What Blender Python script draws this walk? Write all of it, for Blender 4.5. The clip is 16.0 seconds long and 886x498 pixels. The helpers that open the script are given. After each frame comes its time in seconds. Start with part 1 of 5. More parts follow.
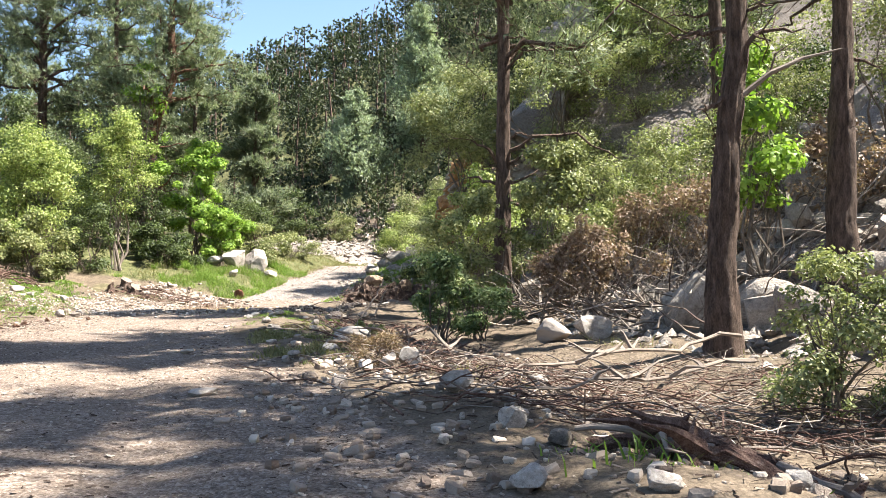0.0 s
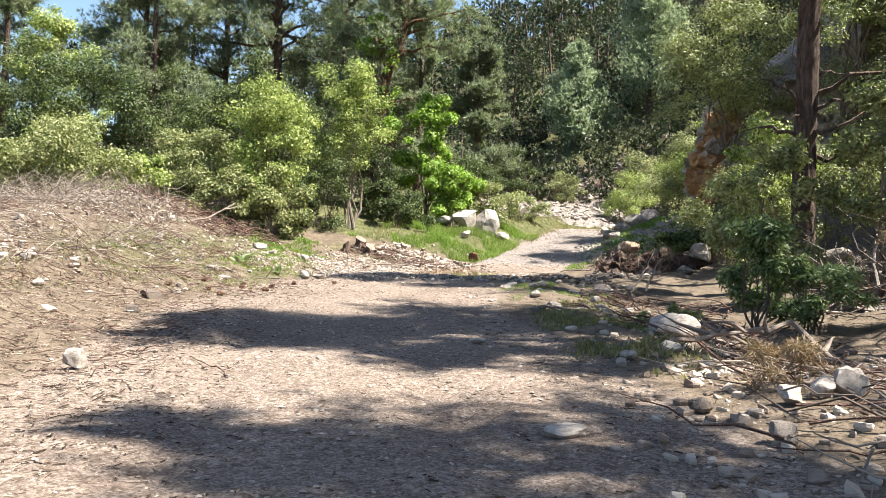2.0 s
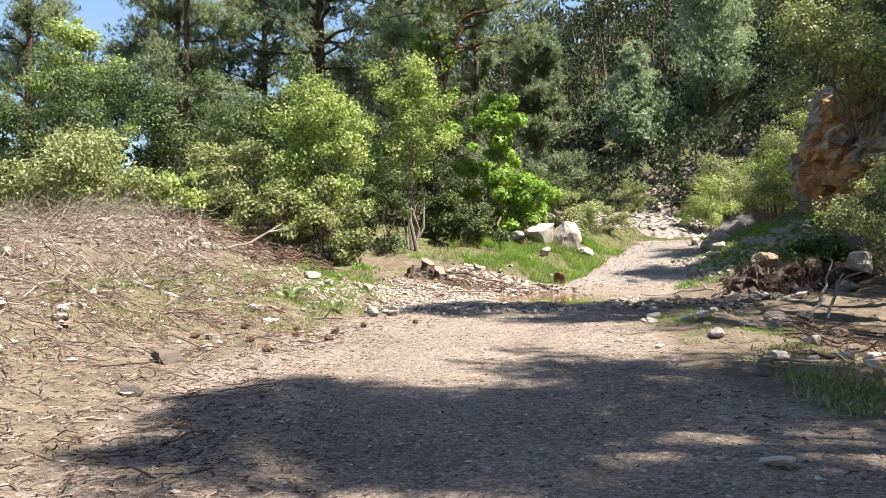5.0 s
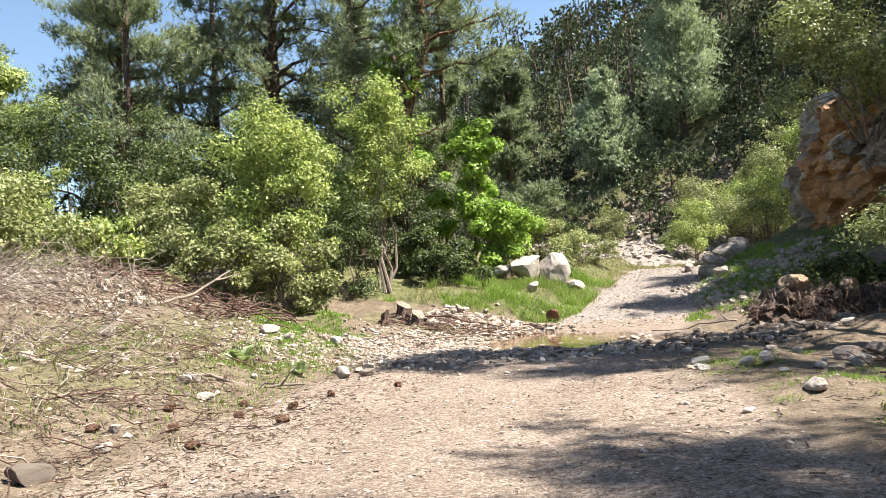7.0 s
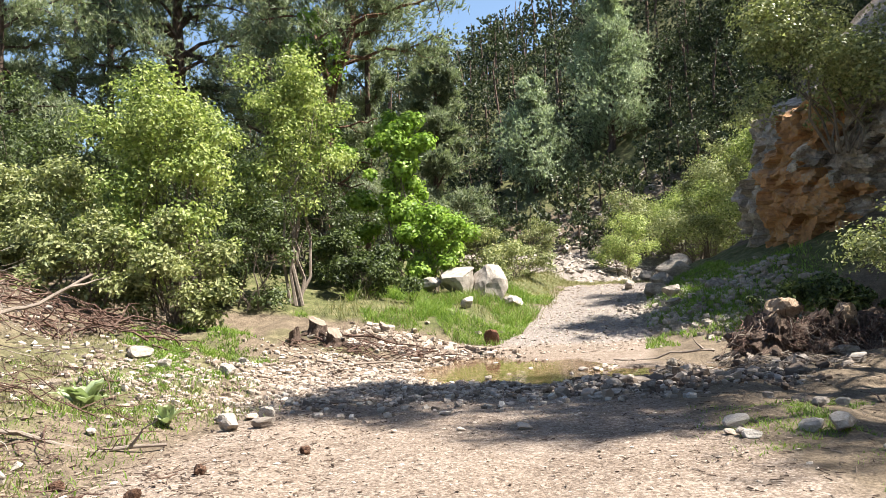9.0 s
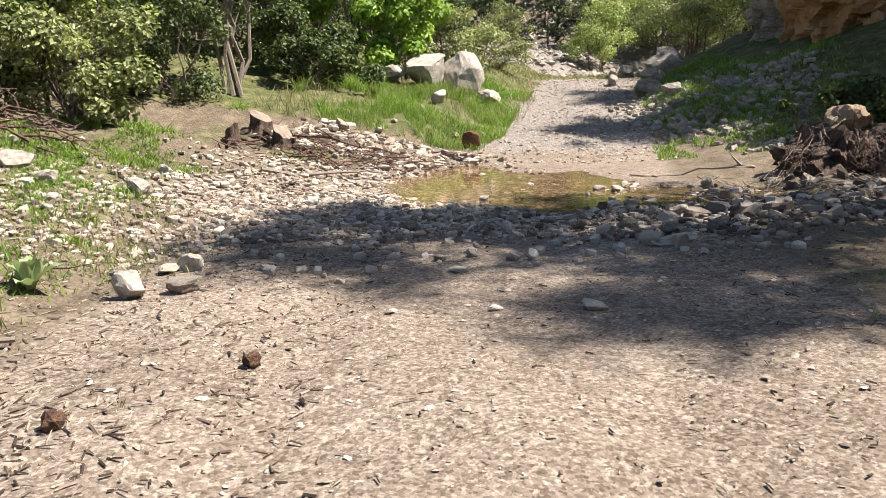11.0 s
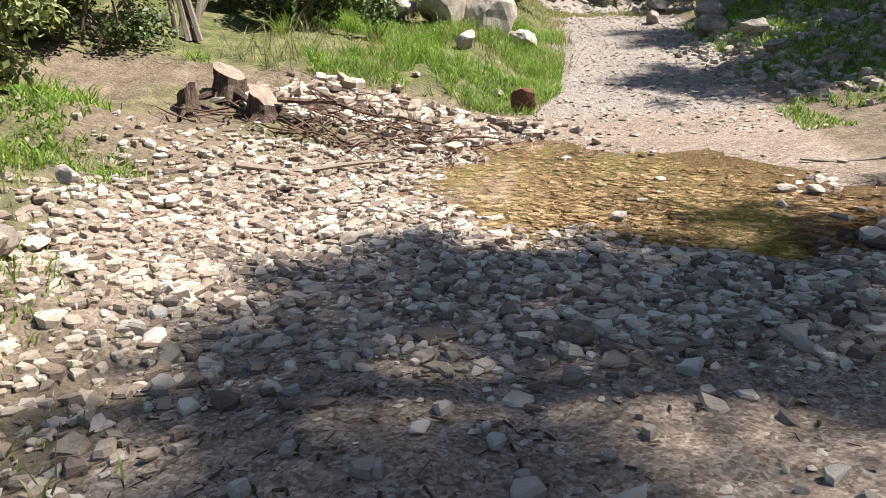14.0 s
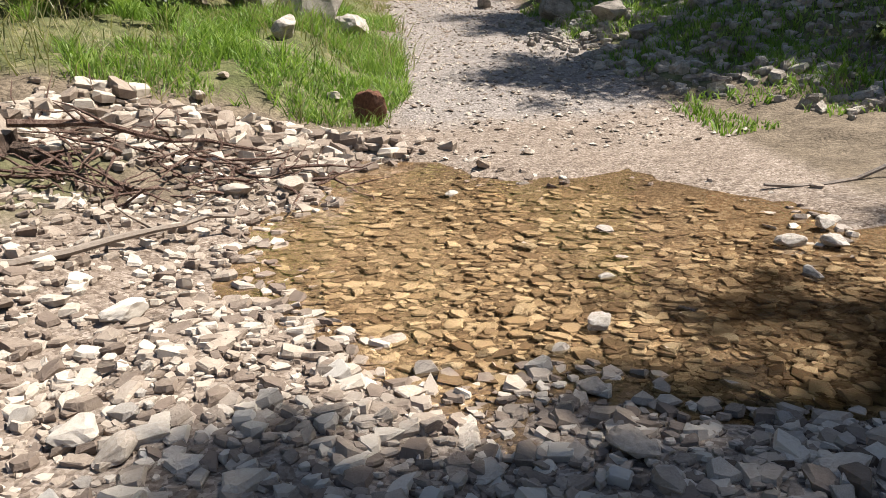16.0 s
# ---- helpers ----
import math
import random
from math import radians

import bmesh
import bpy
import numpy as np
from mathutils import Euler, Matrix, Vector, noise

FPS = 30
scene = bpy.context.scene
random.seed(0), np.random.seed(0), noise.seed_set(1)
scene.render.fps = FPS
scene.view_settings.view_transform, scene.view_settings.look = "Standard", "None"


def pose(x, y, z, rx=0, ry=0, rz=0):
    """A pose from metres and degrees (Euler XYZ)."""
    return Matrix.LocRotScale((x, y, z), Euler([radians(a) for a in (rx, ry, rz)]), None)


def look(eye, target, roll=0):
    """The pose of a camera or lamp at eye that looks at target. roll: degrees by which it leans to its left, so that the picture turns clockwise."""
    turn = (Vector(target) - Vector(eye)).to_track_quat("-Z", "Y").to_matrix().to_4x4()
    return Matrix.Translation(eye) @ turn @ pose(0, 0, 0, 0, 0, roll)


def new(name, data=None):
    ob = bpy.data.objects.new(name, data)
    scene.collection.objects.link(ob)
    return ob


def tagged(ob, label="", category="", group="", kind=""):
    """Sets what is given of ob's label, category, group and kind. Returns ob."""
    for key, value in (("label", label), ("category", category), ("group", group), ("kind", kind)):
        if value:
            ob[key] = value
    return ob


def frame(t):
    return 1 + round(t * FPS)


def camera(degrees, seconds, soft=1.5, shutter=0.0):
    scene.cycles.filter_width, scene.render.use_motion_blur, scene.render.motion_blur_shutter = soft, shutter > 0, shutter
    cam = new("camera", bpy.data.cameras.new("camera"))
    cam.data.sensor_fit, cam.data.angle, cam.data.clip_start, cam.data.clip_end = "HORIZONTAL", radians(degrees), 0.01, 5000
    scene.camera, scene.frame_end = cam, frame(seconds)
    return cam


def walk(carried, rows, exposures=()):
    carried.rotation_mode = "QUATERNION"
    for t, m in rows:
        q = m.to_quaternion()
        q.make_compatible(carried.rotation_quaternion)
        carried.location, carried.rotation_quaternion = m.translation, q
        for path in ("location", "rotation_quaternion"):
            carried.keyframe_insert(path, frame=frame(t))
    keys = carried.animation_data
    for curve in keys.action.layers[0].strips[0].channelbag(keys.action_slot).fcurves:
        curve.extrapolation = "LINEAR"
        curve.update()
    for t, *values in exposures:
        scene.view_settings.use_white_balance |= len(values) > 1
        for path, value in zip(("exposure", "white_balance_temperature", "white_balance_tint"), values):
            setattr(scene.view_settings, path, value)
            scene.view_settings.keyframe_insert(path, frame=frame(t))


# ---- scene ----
cam = camera(57.5, 16.0, soft=0.5)
PATH = [
    (0, (3.641, 3.193, 1.237), (3.991, 5.161, 1.281), -0.2),
    (0.5, (3.353, 3.957, 1.214), (3.537, 5.948, 1.236), 1.3),
    (1, (2.987, 4.775, 1.245), (3.01, 6.775, 1.26), 1.0),
    (1.5, (2.65, 5.472, 1.286), (2.549, 7.469, 1.298), 0.7),
    (2, (2.323, 6.167, 1.302), (2.181, 8.161, 1.246), 1.1),
    (2.5, (2.059, 6.87, 1.26), (1.952, 8.861, 1.107), 1.0),
    (3, (1.756, 7.566, 1.274), (1.641, 9.557, 1.12), 1.2),
    (3.5, (1.519, 8.292, 1.281), (1.372, 10.286, 1.252), 1.7),
    (4, (1.251, 9.003, 1.286), (1.041, 10.991, 1.232), 0.1),
    (4.2, (1.146, 9.261, 1.297), (0.919, 11.247, 1.234), -0.1),
    (6.3, (0.573, 11.982, 1.233), (0.388, 13.971, 1.334), -3.6),
    (6.5, (0.523, 12.23, 1.229), (0.353, 14.221, 1.316), -4.0),
    (7, (0.313, 13.052, 1.273), (0.151, 15.044, 1.36), -4.1),
    (7.5, (0.229, 13.847, 1.271), (0.119, 15.841, 1.373), -3.5),
    (8, (0.134, 14.663, 1.29), (0.096, 16.66, 1.402), -3.0),
    (8.5, (-0.012, 15.434, 1.308), (-0.05, 17.43, 1.424), -2.4),
    (9, (-0.112, 16.218, 1.365), (-0.066, 18.215, 1.466), -2.6),
    (9.5, (-0.186, 16.993, 1.404), (-0.051, 18.989, 1.389), -3.7),
    (10, (-0.353, 17.7, 1.394), (-0.324, 19.68, 1.109), -0.5),
    (10.2, (-0.397, 17.96, 1.402), (-0.358, 19.928, 1.051), -0.8),
    (12.3, (-0.799, 21.42, 1.421), (-0.445, 23.341, 0.991), 0.9),
    (12.5, (-0.823, 21.628, 1.418), (-0.483, 23.553, 0.998), 0.6),
    (13, (-0.938, 22.341, 1.417), (-0.662, 24.272, 0.979), -0.7),
    (13.5, (-1.104, 23.064, 1.359), (-0.887, 24.977, 0.815), -1.6),
    (14, (-1.196, 23.756, 1.365), (-0.965, 25.665, 0.815), -1.4),
    (14.5, (-1.223, 24.499, 1.367), (-0.815, 26.379, 0.818), -0.1),
    (15, (-1.181, 25.2, 1.348), (-0.646, 27.08, 0.924), 0.7),
    (15.5, (-1.108, 25.88, 1.325), (-0.539, 27.727, 0.811), -0.9),
    (16, (-0.992, 26.531, 1.314), (-0.328, 28.323, 0.722), -1.4),
]
walk(cam, [(t, look(eye, target, roll)) for t, eye, target, roll in PATH], [(0, 2.12, 6350, 8), (3.5, 1.72, 6350, 8), (7, 1.8, 6450, 8), (9, 1.78, 6450, 8), (10.2, 1.45, 6500, 8), (13, 1.63, 6350, 8), (16, 1.3, 6350, 8)])

# ---- light: a high sun from the right, clear sky ----
SUN_AZ, SUN_EL = radians(96), radians(57.5)
TO_SUN = Vector((math.sin(SUN_AZ) * math.cos(SUN_EL), math.cos(SUN_AZ) * math.cos(SUN_EL), math.sin(SUN_EL)))
world = bpy.data.worlds.new("sky")
scene.world = world
world.use_nodes = True
_n, _l = world.node_tree.nodes, world.node_tree.links
sky = _n.new("ShaderNodeTexSky")
sky.sky_type = "NISHITA"
sky.sun_disc = False
sky.sun_elevation, sky.sun_rotation = SUN_EL, SUN_AZ
sky.air_density, sky.dust_density, sky.ozone_density = 1.0, 0.6, 1.2
_l.new(sky.outputs[0], _n["Background"].inputs[0])
_n["Background"].inputs[1].default_value = 0.064
sun = new("sun", bpy.data.lights.new("sun", "SUN"))
sun.data.energy, sun.data.angle, sun.data.color = 5.0, radians(0.55), (1.0, 0.94, 0.85)
sun.matrix_world = look(TO_SUN * 60, (0, 0, 0))

# ---- materials ----
def ramp_node(nt, cols, lo=0.3, hi=0.68):
    r = nt.nodes.new("ShaderNodeValToRGB")
    e = r.color_ramp.elements
    while len(e) < len(cols):
        e.new(0.5)
    for i, c in enumerate(cols):
        e[i].position = lo + (hi - lo) * i / max(1, len(cols) - 1)
        e[i].color = (*c, 1)
    return r


def noise_node(nt, vec, scale, detail=4.0, rough=0.6):
    n = nt.nodes.new("ShaderNodeTexNoise")
    n.inputs["Scale"].default_value, n.inputs["Detail"].default_value, n.inputs["Roughness"].default_value = scale, detail, rough
    nt.links.new(vec, n.inputs["Vector"])
    return n


def mathn(nt, op, a, b):
    m = nt.nodes.new("ShaderNodeMath")
    m.operation = op
    for i, v in enumerate((a, b)):
        if isinstance(v, (int, float)):
            m.inputs[i].default_value = v
        else:
            nt.links.new(v, m.inputs[i])
    return m.outputs[0]


def mixc(nt, fac, a, b, mode="MIX"):
    m = nt.nodes.new("ShaderNodeMix")
    m.data_type, m.blend_type = "RGBA", mode
    for k, v in ((0, fac), (6, a), (7, b)):
        if isinstance(v, (int, float)):
            m.inputs[k].default_value = v
        elif isinstance(v, tuple):
            m.inputs[k].default_value = (*v, 1)
        else:
            nt.links.new(v, m.inputs[k])
    return m.outputs[2]


def base_mat(name):
    m = bpy.data.materials.new(name)
    m.use_nodes = True
    nt = m.node_tree
    return m, nt, nt.nodes["Principled BSDF"]


def surf(name, cols, scale, rough=0.9, bump=0.4, stretch=(1, 1, 1), vary="", dist=0.02, spec=0.25, amount=0.55):
    """A rough natural surface: colour from a broad and a fine noise in world metres, relief from the fine one."""
    m, nt, b = base_mat(name)
    tc = nt.nodes.new("ShaderNodeTexCoord")
    mp = nt.nodes.new("ShaderNodeMapping")
    mp.inputs["Scale"].default_value = stretch
    nt.links.new(tc.outputs["Object"], mp.inputs["Vector"])
    v = mp.outputs[0]
    n1, n2 = noise_node(nt, v, scale), noise_node(nt, v, scale * 6.5, 6.0, 0.65)
    f = mathn(nt, "ADD", mathn(nt, "MULTIPLY", n1.outputs[0], 0.55), mathn(nt, "MULTIPLY", n2.outputs[0], 0.4))
    if vary:
        src = nt.nodes.new("ShaderNodeNewGeometry" if vary == "island" else "ShaderNodeObjectInfo")
        out = src.outputs["Random Per Island" if vary == "island" else "Random"]
        f = mathn(nt, "ADD", mathn(nt, "MULTIPLY", f, 1 - amount), mathn(nt, "MULTIPLY", out, amount))
    r = ramp_node(nt, cols)
    nt.links.new(f, r.inputs[0])
    nt.links.new(r.outputs[0], b.inputs["Base Color"])
    b.inputs["Roughness"].default_value = rough
    b.inputs["Specular IOR Level"].default_value = spec
    bp = nt.nodes.new("ShaderNodeBump")
    bp.inputs["Strength"].default_value, bp.inputs["Distance"].default_value = bump, dist
    nt.links.new(n2.outputs[0], bp.inputs["Height"])
    nt.links.new(bp.outputs[0], b.inputs["Normal"])
    return m


def leaf(name, cols, trans=0.4, rough=0.5, clump=0.9):
    """Leaves: each blade its own shade, broad patches lighter and darker, light shining through."""
    m, nt, b = base_mat(name)
    g = nt.nodes.new("ShaderNodeNewGeometry")
    n = noise_node(nt, g.outputs["Position"], clump, 3.0)
    f = mathn(nt, "ADD", mathn(nt, "MULTIPLY", n.outputs[0], 0.6), mathn(nt, "MULTIPLY", g.outputs["Random Per Island"], 0.4))
    r = ramp_node(nt, cols)
    nt.links.new(f, r.inputs[0])
    nt.links.new(r.outputs[0], b.inputs["Base Color"])
    b.inputs["Roughness"].default_value = rough
    b.inputs["Specular IOR Level"].default_value = 0.3
    t = nt.nodes.new("ShaderNodeBsdfTranslucent")
    tint = mixc(nt, 1.0, r.outputs[0], (1.1, 1.2, 0.75), "MULTIPLY")
    nt.links.new(tint, t.inputs[0])
    mx = nt.nodes.new("ShaderNodeMixShader")
    mx.inputs[0].default_value = trans
    nt.links.new(b.outputs[0], mx.inputs[1])
    nt.links.new(t.outputs[0], mx.inputs[2])
    nt.links.new(mx.outputs[0], nt.nodes["Material Output"].inputs[0])
    return m


def ground_mat():
    """Dusty gravel on the track, brown litter and thin grass beside it, pale scree on the far slope."""
    m, nt, b = base_mat("earth")
    g = nt.nodes.new("ShaderNodeNewGeometry")
    v = g.outputs["Position"]
    big, mid, fine = noise_node(nt, v, 0.55, 5.0), noise_node(nt, v, 4.0, 6.0, 0.7), noise_node(nt, v, 38.0, 5.0, 0.7)
    vor = nt.nodes.new("ShaderNodeTexVoronoi")
    vor.inputs["Scale"].default_value = 21.0
    nt.links.new(v, vor.inputs["Vector"])
    vsep = nt.nodes.new("ShaderNodeSeparateColor")
    nt.links.new(vor.outputs["Color"], vsep.inputs[0])
    grit = nt.nodes.new("ShaderNodeTexVoronoi")
    grit.inputs["Scale"].default_value = 62.0
    nt.links.new(v, grit.inputs["Vector"])
    gsep = nt.nodes.new("ShaderNodeSeparateColor")
    nt.links.new(grit.outputs["Color"], gsep.inputs[0])
    peb = mathn(nt, "ADD", mathn(nt, "MULTIPLY", vsep.outputs[0], 0.2), mathn(nt, "MULTIPLY", fine.outputs[0], 0.42))
    peb = mathn(nt, "ADD", peb, mathn(nt, "MULTIPLY", gsep.outputs[0], 0.38))
    road = ramp_node(nt, [(0.085, 0.06, 0.045), (0.15, 0.113, 0.088), (0.22, 0.172, 0.138), (0.33, 0.27, 0.225)])
    nt.links.new(mathn(nt, "ADD", mathn(nt, "MULTIPLY", peb, 0.72), mathn(nt, "MULTIPLY", big.outputs[0], 0.28)), road.inputs[0])
    litter = ramp_node(nt, [(0.06, 0.045, 0.032), (0.15, 0.115, 0.082), (0.25, 0.195, 0.145), (0.37, 0.305, 0.24)])
    nt.links.new(mathn(nt, "ADD", mathn(nt, "MULTIPLY", mid.outputs[0], 0.4), mathn(nt, "MULTIPLY", fine.outputs[0], 0.4)), litter.inputs[0])
    scree = ramp_node(nt, [(0.1, 0.083, 0.072), (0.19, 0.16, 0.142), (0.3, 0.26, 0.235)])
    nt.links.new(peb, scree.inputs[0])
    grass = ramp_node(nt, [(0.04, 0.04, 0.018), (0.085, 0.09, 0.035), (0.18, 0.155, 0.085)])
    nt.links.new(mid.outputs[0], grass.inputs[0])

    def mask(label):
        a = nt.nodes.new("ShaderNodeAttribute")
        a.attribute_name = label
        mr = nt.nodes.new("ShaderNodeMapRange")
        mr.inputs[1].default_value, mr.inputs[2].default_value = 0.38, 0.62
        nt.links.new(mathn(nt, "ADD", mathn(nt, "MULTIPLY", a.outputs["Fac"], 0.75), mathn(nt, "MULTIPLY", mid.outputs[0], 0.25)), mr.inputs[0])
        return mr.outputs[0]

    c = mixc(nt, mask("is_grass"), litter.outputs[0], grass.outputs[0])
    c = mixc(nt, mask("is_road"), c, road.outputs[0])
    c = mixc(nt, mask("is_scree"), c, scree.outputs[0])
    nt.links.new(c, b.inputs["Base Color"])
    b.inputs["Roughness"].default_value = 0.95
    b.inputs["Specular IOR Level"].default_value = 0.15
    bp = nt.nodes.new("ShaderNodeBump")
    bp.inputs["Strength"].default_value, bp.inputs["Distance"].default_value = 0.8, 0.03
    hgt = mathn(nt, "ADD", mathn(nt, "MULTIPLY", fine.outputs[0], 0.6), mathn(nt, "MULTIPLY", vor.outputs["Distance"], -0.6))
    nt.links.new(hgt, bp.inputs["Height"])
    nt.links.new(bp.outputs[0], b.inputs["Normal"])
    return m


def water_mat():
    m, nt, b = base_mat("shallow_water")
    b.inputs["Base Color"].default_value = (0.37, 0.27, 0.145, 1)
    b.inputs["Roughness"].default_value = 0.03
    b.inputs["IOR"].default_value = 1.33
    b.inputs["Transmission Weight"].default_value = 1.0
    g = nt.nodes.new("ShaderNodeNewGeometry")
    n = noise_node(nt, g.outputs["Position"], 9.0, 2.0)
    bp = nt.nodes.new("ShaderNodeBump")
    bp.inputs["Strength"].default_value, bp.inputs["Distance"].default_value = 0.12, 0.02
    nt.links.new(n.outputs[0], bp.inputs["Height"])
    nt.links.new(bp.outputs[0], b.inputs["Normal"])
    return m


EARTH, WATER = ground_mat(), water_mat()
BARK = surf("pine_bark", [(0.02, 0.015, 0.012), (0.075, 0.05, 0.038), (0.16, 0.11, 0.085), (0.26, 0.2, 0.16)], 5, 0.95, 1.0, (3, 3, 0.7), dist=0.05)
BARK_RED = surf("red_pine_bark", [(0.03, 0.018, 0.012), (0.10, 0.052, 0.033), (0.21, 0.12, 0.08), (0.3, 0.2, 0.15)], 5, 0.95, 1.0, (3, 3, 0.7), dist=0.05)
TWIG = surf("grey_twig", [(0.09, 0.066, 0.052), (0.18, 0.142, 0.115), (0.3, 0.255, 0.215)], 9, 0.9, 0.5, (1, 1, 1), "island")
STEM = surf("shrub_stem", [(0.05, 0.04, 0.03), (0.14, 0.11, 0.085), (0.27, 0.23, 0.18)], 9, 0.9, 0.5)
DEADWOOD = surf("dead_wood", [(0.03, 0.016, 0.012), (0.10, 0.055, 0.042), (0.2, 0.13, 0.1), (0.36, 0.28, 0.225)], 6, 0.9, 0.9, (3, 1, 3), dist=0.04)
CUTWOOD = surf("sawn_wood", [(0.12, 0.085, 0.065), (0.21, 0.165, 0.13), (0.3, 0.25, 0.205)], 8, 0.85, 0.4)
LIME = surf("limestone", [(0.1, 0.085, 0.07), (0.28, 0.24, 0.205), (0.4, 0.355, 0.31), (0.53, 0.485, 0.435)], 3.2, 0.9, 0.35, dist=0.03)
SLAB = surf("pinkish_limestone", [(0.2, 0.155, 0.125), (0.33, 0.27, 0.22), (0.44, 0.38, 0.32), (0.53, 0.47, 0.41)], 4.5, 0.9, 0.35, vary="object", amount=0.35, dist=0.03)
GREYROCK = surf("grey_weathered_rock", [(0.0875, 0.0725, 0.06), (0.237, 0.2, 0.169), (0.388, 0.338, 0.288), (0.575, 0.525, 0.463)], 2.2, 0.92, 1.0, dist=0.05)
OCHRE = surf("ochre_cliff_rock", [(0.1, 0.07, 0.05), (0.27, 0.15, 0.08), (0.4, 0.22, 0.1), (0.33, 0.25, 0.19), (0.52, 0.45, 0.38)], 0.9, 0.92, 1.0, dist=0.08)
TANROCK = surf("tan_pitted_rock", [(0.16, 0.11, 0.08), (0.38, 0.26, 0.175), (0.52, 0.39, 0.28), (0.62, 0.53, 0.42)], 5, 0.92, 1.0, dist=0.07)
BROWNROCK = surf("rusty_rock", [(0.05, 0.022, 0.012), (0.14, 0.06, 0.035), (0.24, 0.13, 0.08)], 6, 0.85, 0.8)
PEBBLE = surf("pebbles", [(0.17, 0.127, 0.1), (0.27, 0.213, 0.168), (0.355, 0.29, 0.235), (0.46, 0.395, 0.33)], 14, 0.9, 0.6, vary="island", amount=0.5)
# Brown-grey stones, darkened below the pebbles to stand in for partial shade.
BROWNSTONE = surf("shade_toned_brown_stones", [(0.07, 0.05, 0.038), (0.13, 0.098, 0.078), (0.2, 0.16, 0.13), (0.32, 0.27, 0.23)], 10, 0.85, 0.5, vary="island", amount=0.6)
COBBLE = surf("cobbles", [(0.15, 0.12, 0.1), (0.26, 0.22, 0.187), (0.36, 0.315, 0.275), (0.47, 0.425, 0.38)], 12, 0.9, 0.6, vary="object", amount=0.5)
CHIPS = surf("wood_litter", [(0.04, 0.026, 0.019), (0.09, 0.062, 0.045), (0.16, 0.117, 0.088), (0.27, 0.21, 0.165)], 8, 0.95, 0.3, vary="island", amount=0.8)
NEEDLE = leaf("pine_needles", [(0.075, 0.1, 0.06), (0.18, 0.21, 0.13), (0.32, 0.345, 0.225)], 0.35, clump=0.5)
NEEDLE_PALE = leaf("pale_pine_needles", [(0.12, 0.155, 0.1), (0.31, 0.36, 0.235), (0.5, 0.55, 0.38)], 0.3, clump=0.5)
# Far needles kept near-black: the hillside's shade is put into their colour.
NEEDLE_FAR_SHADED = leaf("shaded_far_pine_needles", [(0.0124, 0.0214, 0.0112), (0.0478, 0.063, 0.031), (0.124, 0.141, 0.0703)], 0.15, clump=0.12)
LEAF_LIME = leaf("lime_green_leaves", [(0.11, 0.19, 0.025), (0.22, 0.33, 0.05), (0.34, 0.46, 0.09)], 0.38)
LEAF_FELT = leaf("felted_leaves", [(0.16, 0.2, 0.1), (0.27, 0.32, 0.17), (0.38, 0.43, 0.26)], 0.25)
LEAF_YELLOW = leaf("yellow_green_leaves", [(0.1, 0.14, 0.038), (0.27, 0.325, 0.1), (0.47, 0.5, 0.2)], 0.36)
LEAF_OLEANDER = leaf("oleander_leaves", [(0.05, 0.08, 0.03), (0.12, 0.17, 0.06), (0.25, 0.3, 0.14)], 0.3)
LEAF_OLIVE = leaf("olive_leaves", [(0.11, 0.13, 0.052), (0.23, 0.25, 0.105), (0.38, 0.38, 0.19)], 0.3)
LEAF_DARK = leaf("dark_leaves", [(0.025, 0.036, 0.014), (0.068, 0.092, 0.032), (0.145, 0.18, 0.065)], 0.3)
LEAF_DEAD = leaf("dry_leaves", [(0.16, 0.10, 0.07), (0.28, 0.19, 0.14), (0.39, 0.29, 0.22)], 0.3)
LEAF_RUST = leaf("rusty_needles", [(0.15, 0.09, 0.055), (0.24, 0.165, 0.1), (0.34, 0.26, 0.17)], 0.3)
GRASS = leaf("grass_blades", [(0.08, 0.14, 0.018), (0.15, 0.24, 0.035), (0.25, 0.32, 0.08)], 0.4, clump=1.6)
DRYGRASS = leaf("dry_grass", [(0.13, 0.14, 0.05), (0.22, 0.205, 0.095), (0.31, 0.27, 0.16)], 0.4)

# ---- mesh helpers ----
RNG = np.random.default_rng(7)


def mesh_of(name, pieces, mats, smooth=False, slots=None):
    """One mesh out of (vertices, faces) pieces; slots: the material of each piece."""
    vs, loops, starts, mi, n, ls = [], [], [], [], 0, 0
    for i, (v, f) in enumerate(pieces):
        v, f = np.asarray(v, float).reshape(-1, 3), np.asarray(f, np.int64)
        vs.append(v)
        loops.append((f + n).ravel())
        starts.append(ls + np.arange(len(f)) * f.shape[1])
        mi.append(np.full(len(f), slots[i] if slots else 0))
        n, ls = n + len(v), ls + f.size
    v, lp, st, mi = np.concatenate(vs), np.concatenate(loops), np.concatenate(starts), np.concatenate(mi)
    me = bpy.data.meshes.new(name)
    me.vertices.add(len(v))
    me.vertices.foreach_set("co", v.ravel())
    me.loops.add(len(lp))
    me.loops.foreach_set("vertex_index", lp.astype(np.int32))
    me.polygons.add(len(st))
    me.polygons.foreach_set("loop_start", st.astype(np.int32))
    me.polygons.foreach_set("use_smooth", np.full(len(st), smooth))
    for m in mats if isinstance(mats, (list, tuple)) else [mats]:
        me.materials.append(m)
    me.polygons.foreach_set("material_index", mi.astype(np.int32))
    me.update(calc_edges=True)
    return me


def part(name, pieces, mats, parent, label="", smooth=False):
    ob = new(name, mesh_of(name, pieces, mats, smooth))
    ob.parent = parent
    if label:
        tagged(ob, label)
    return ob


def empty(name, x, y, z, label, category, group=""):
    e = new(name)
    e.location = (x, y, z)
    e.empty_display_size = 0.2
    return tagged(e, label, category, group)


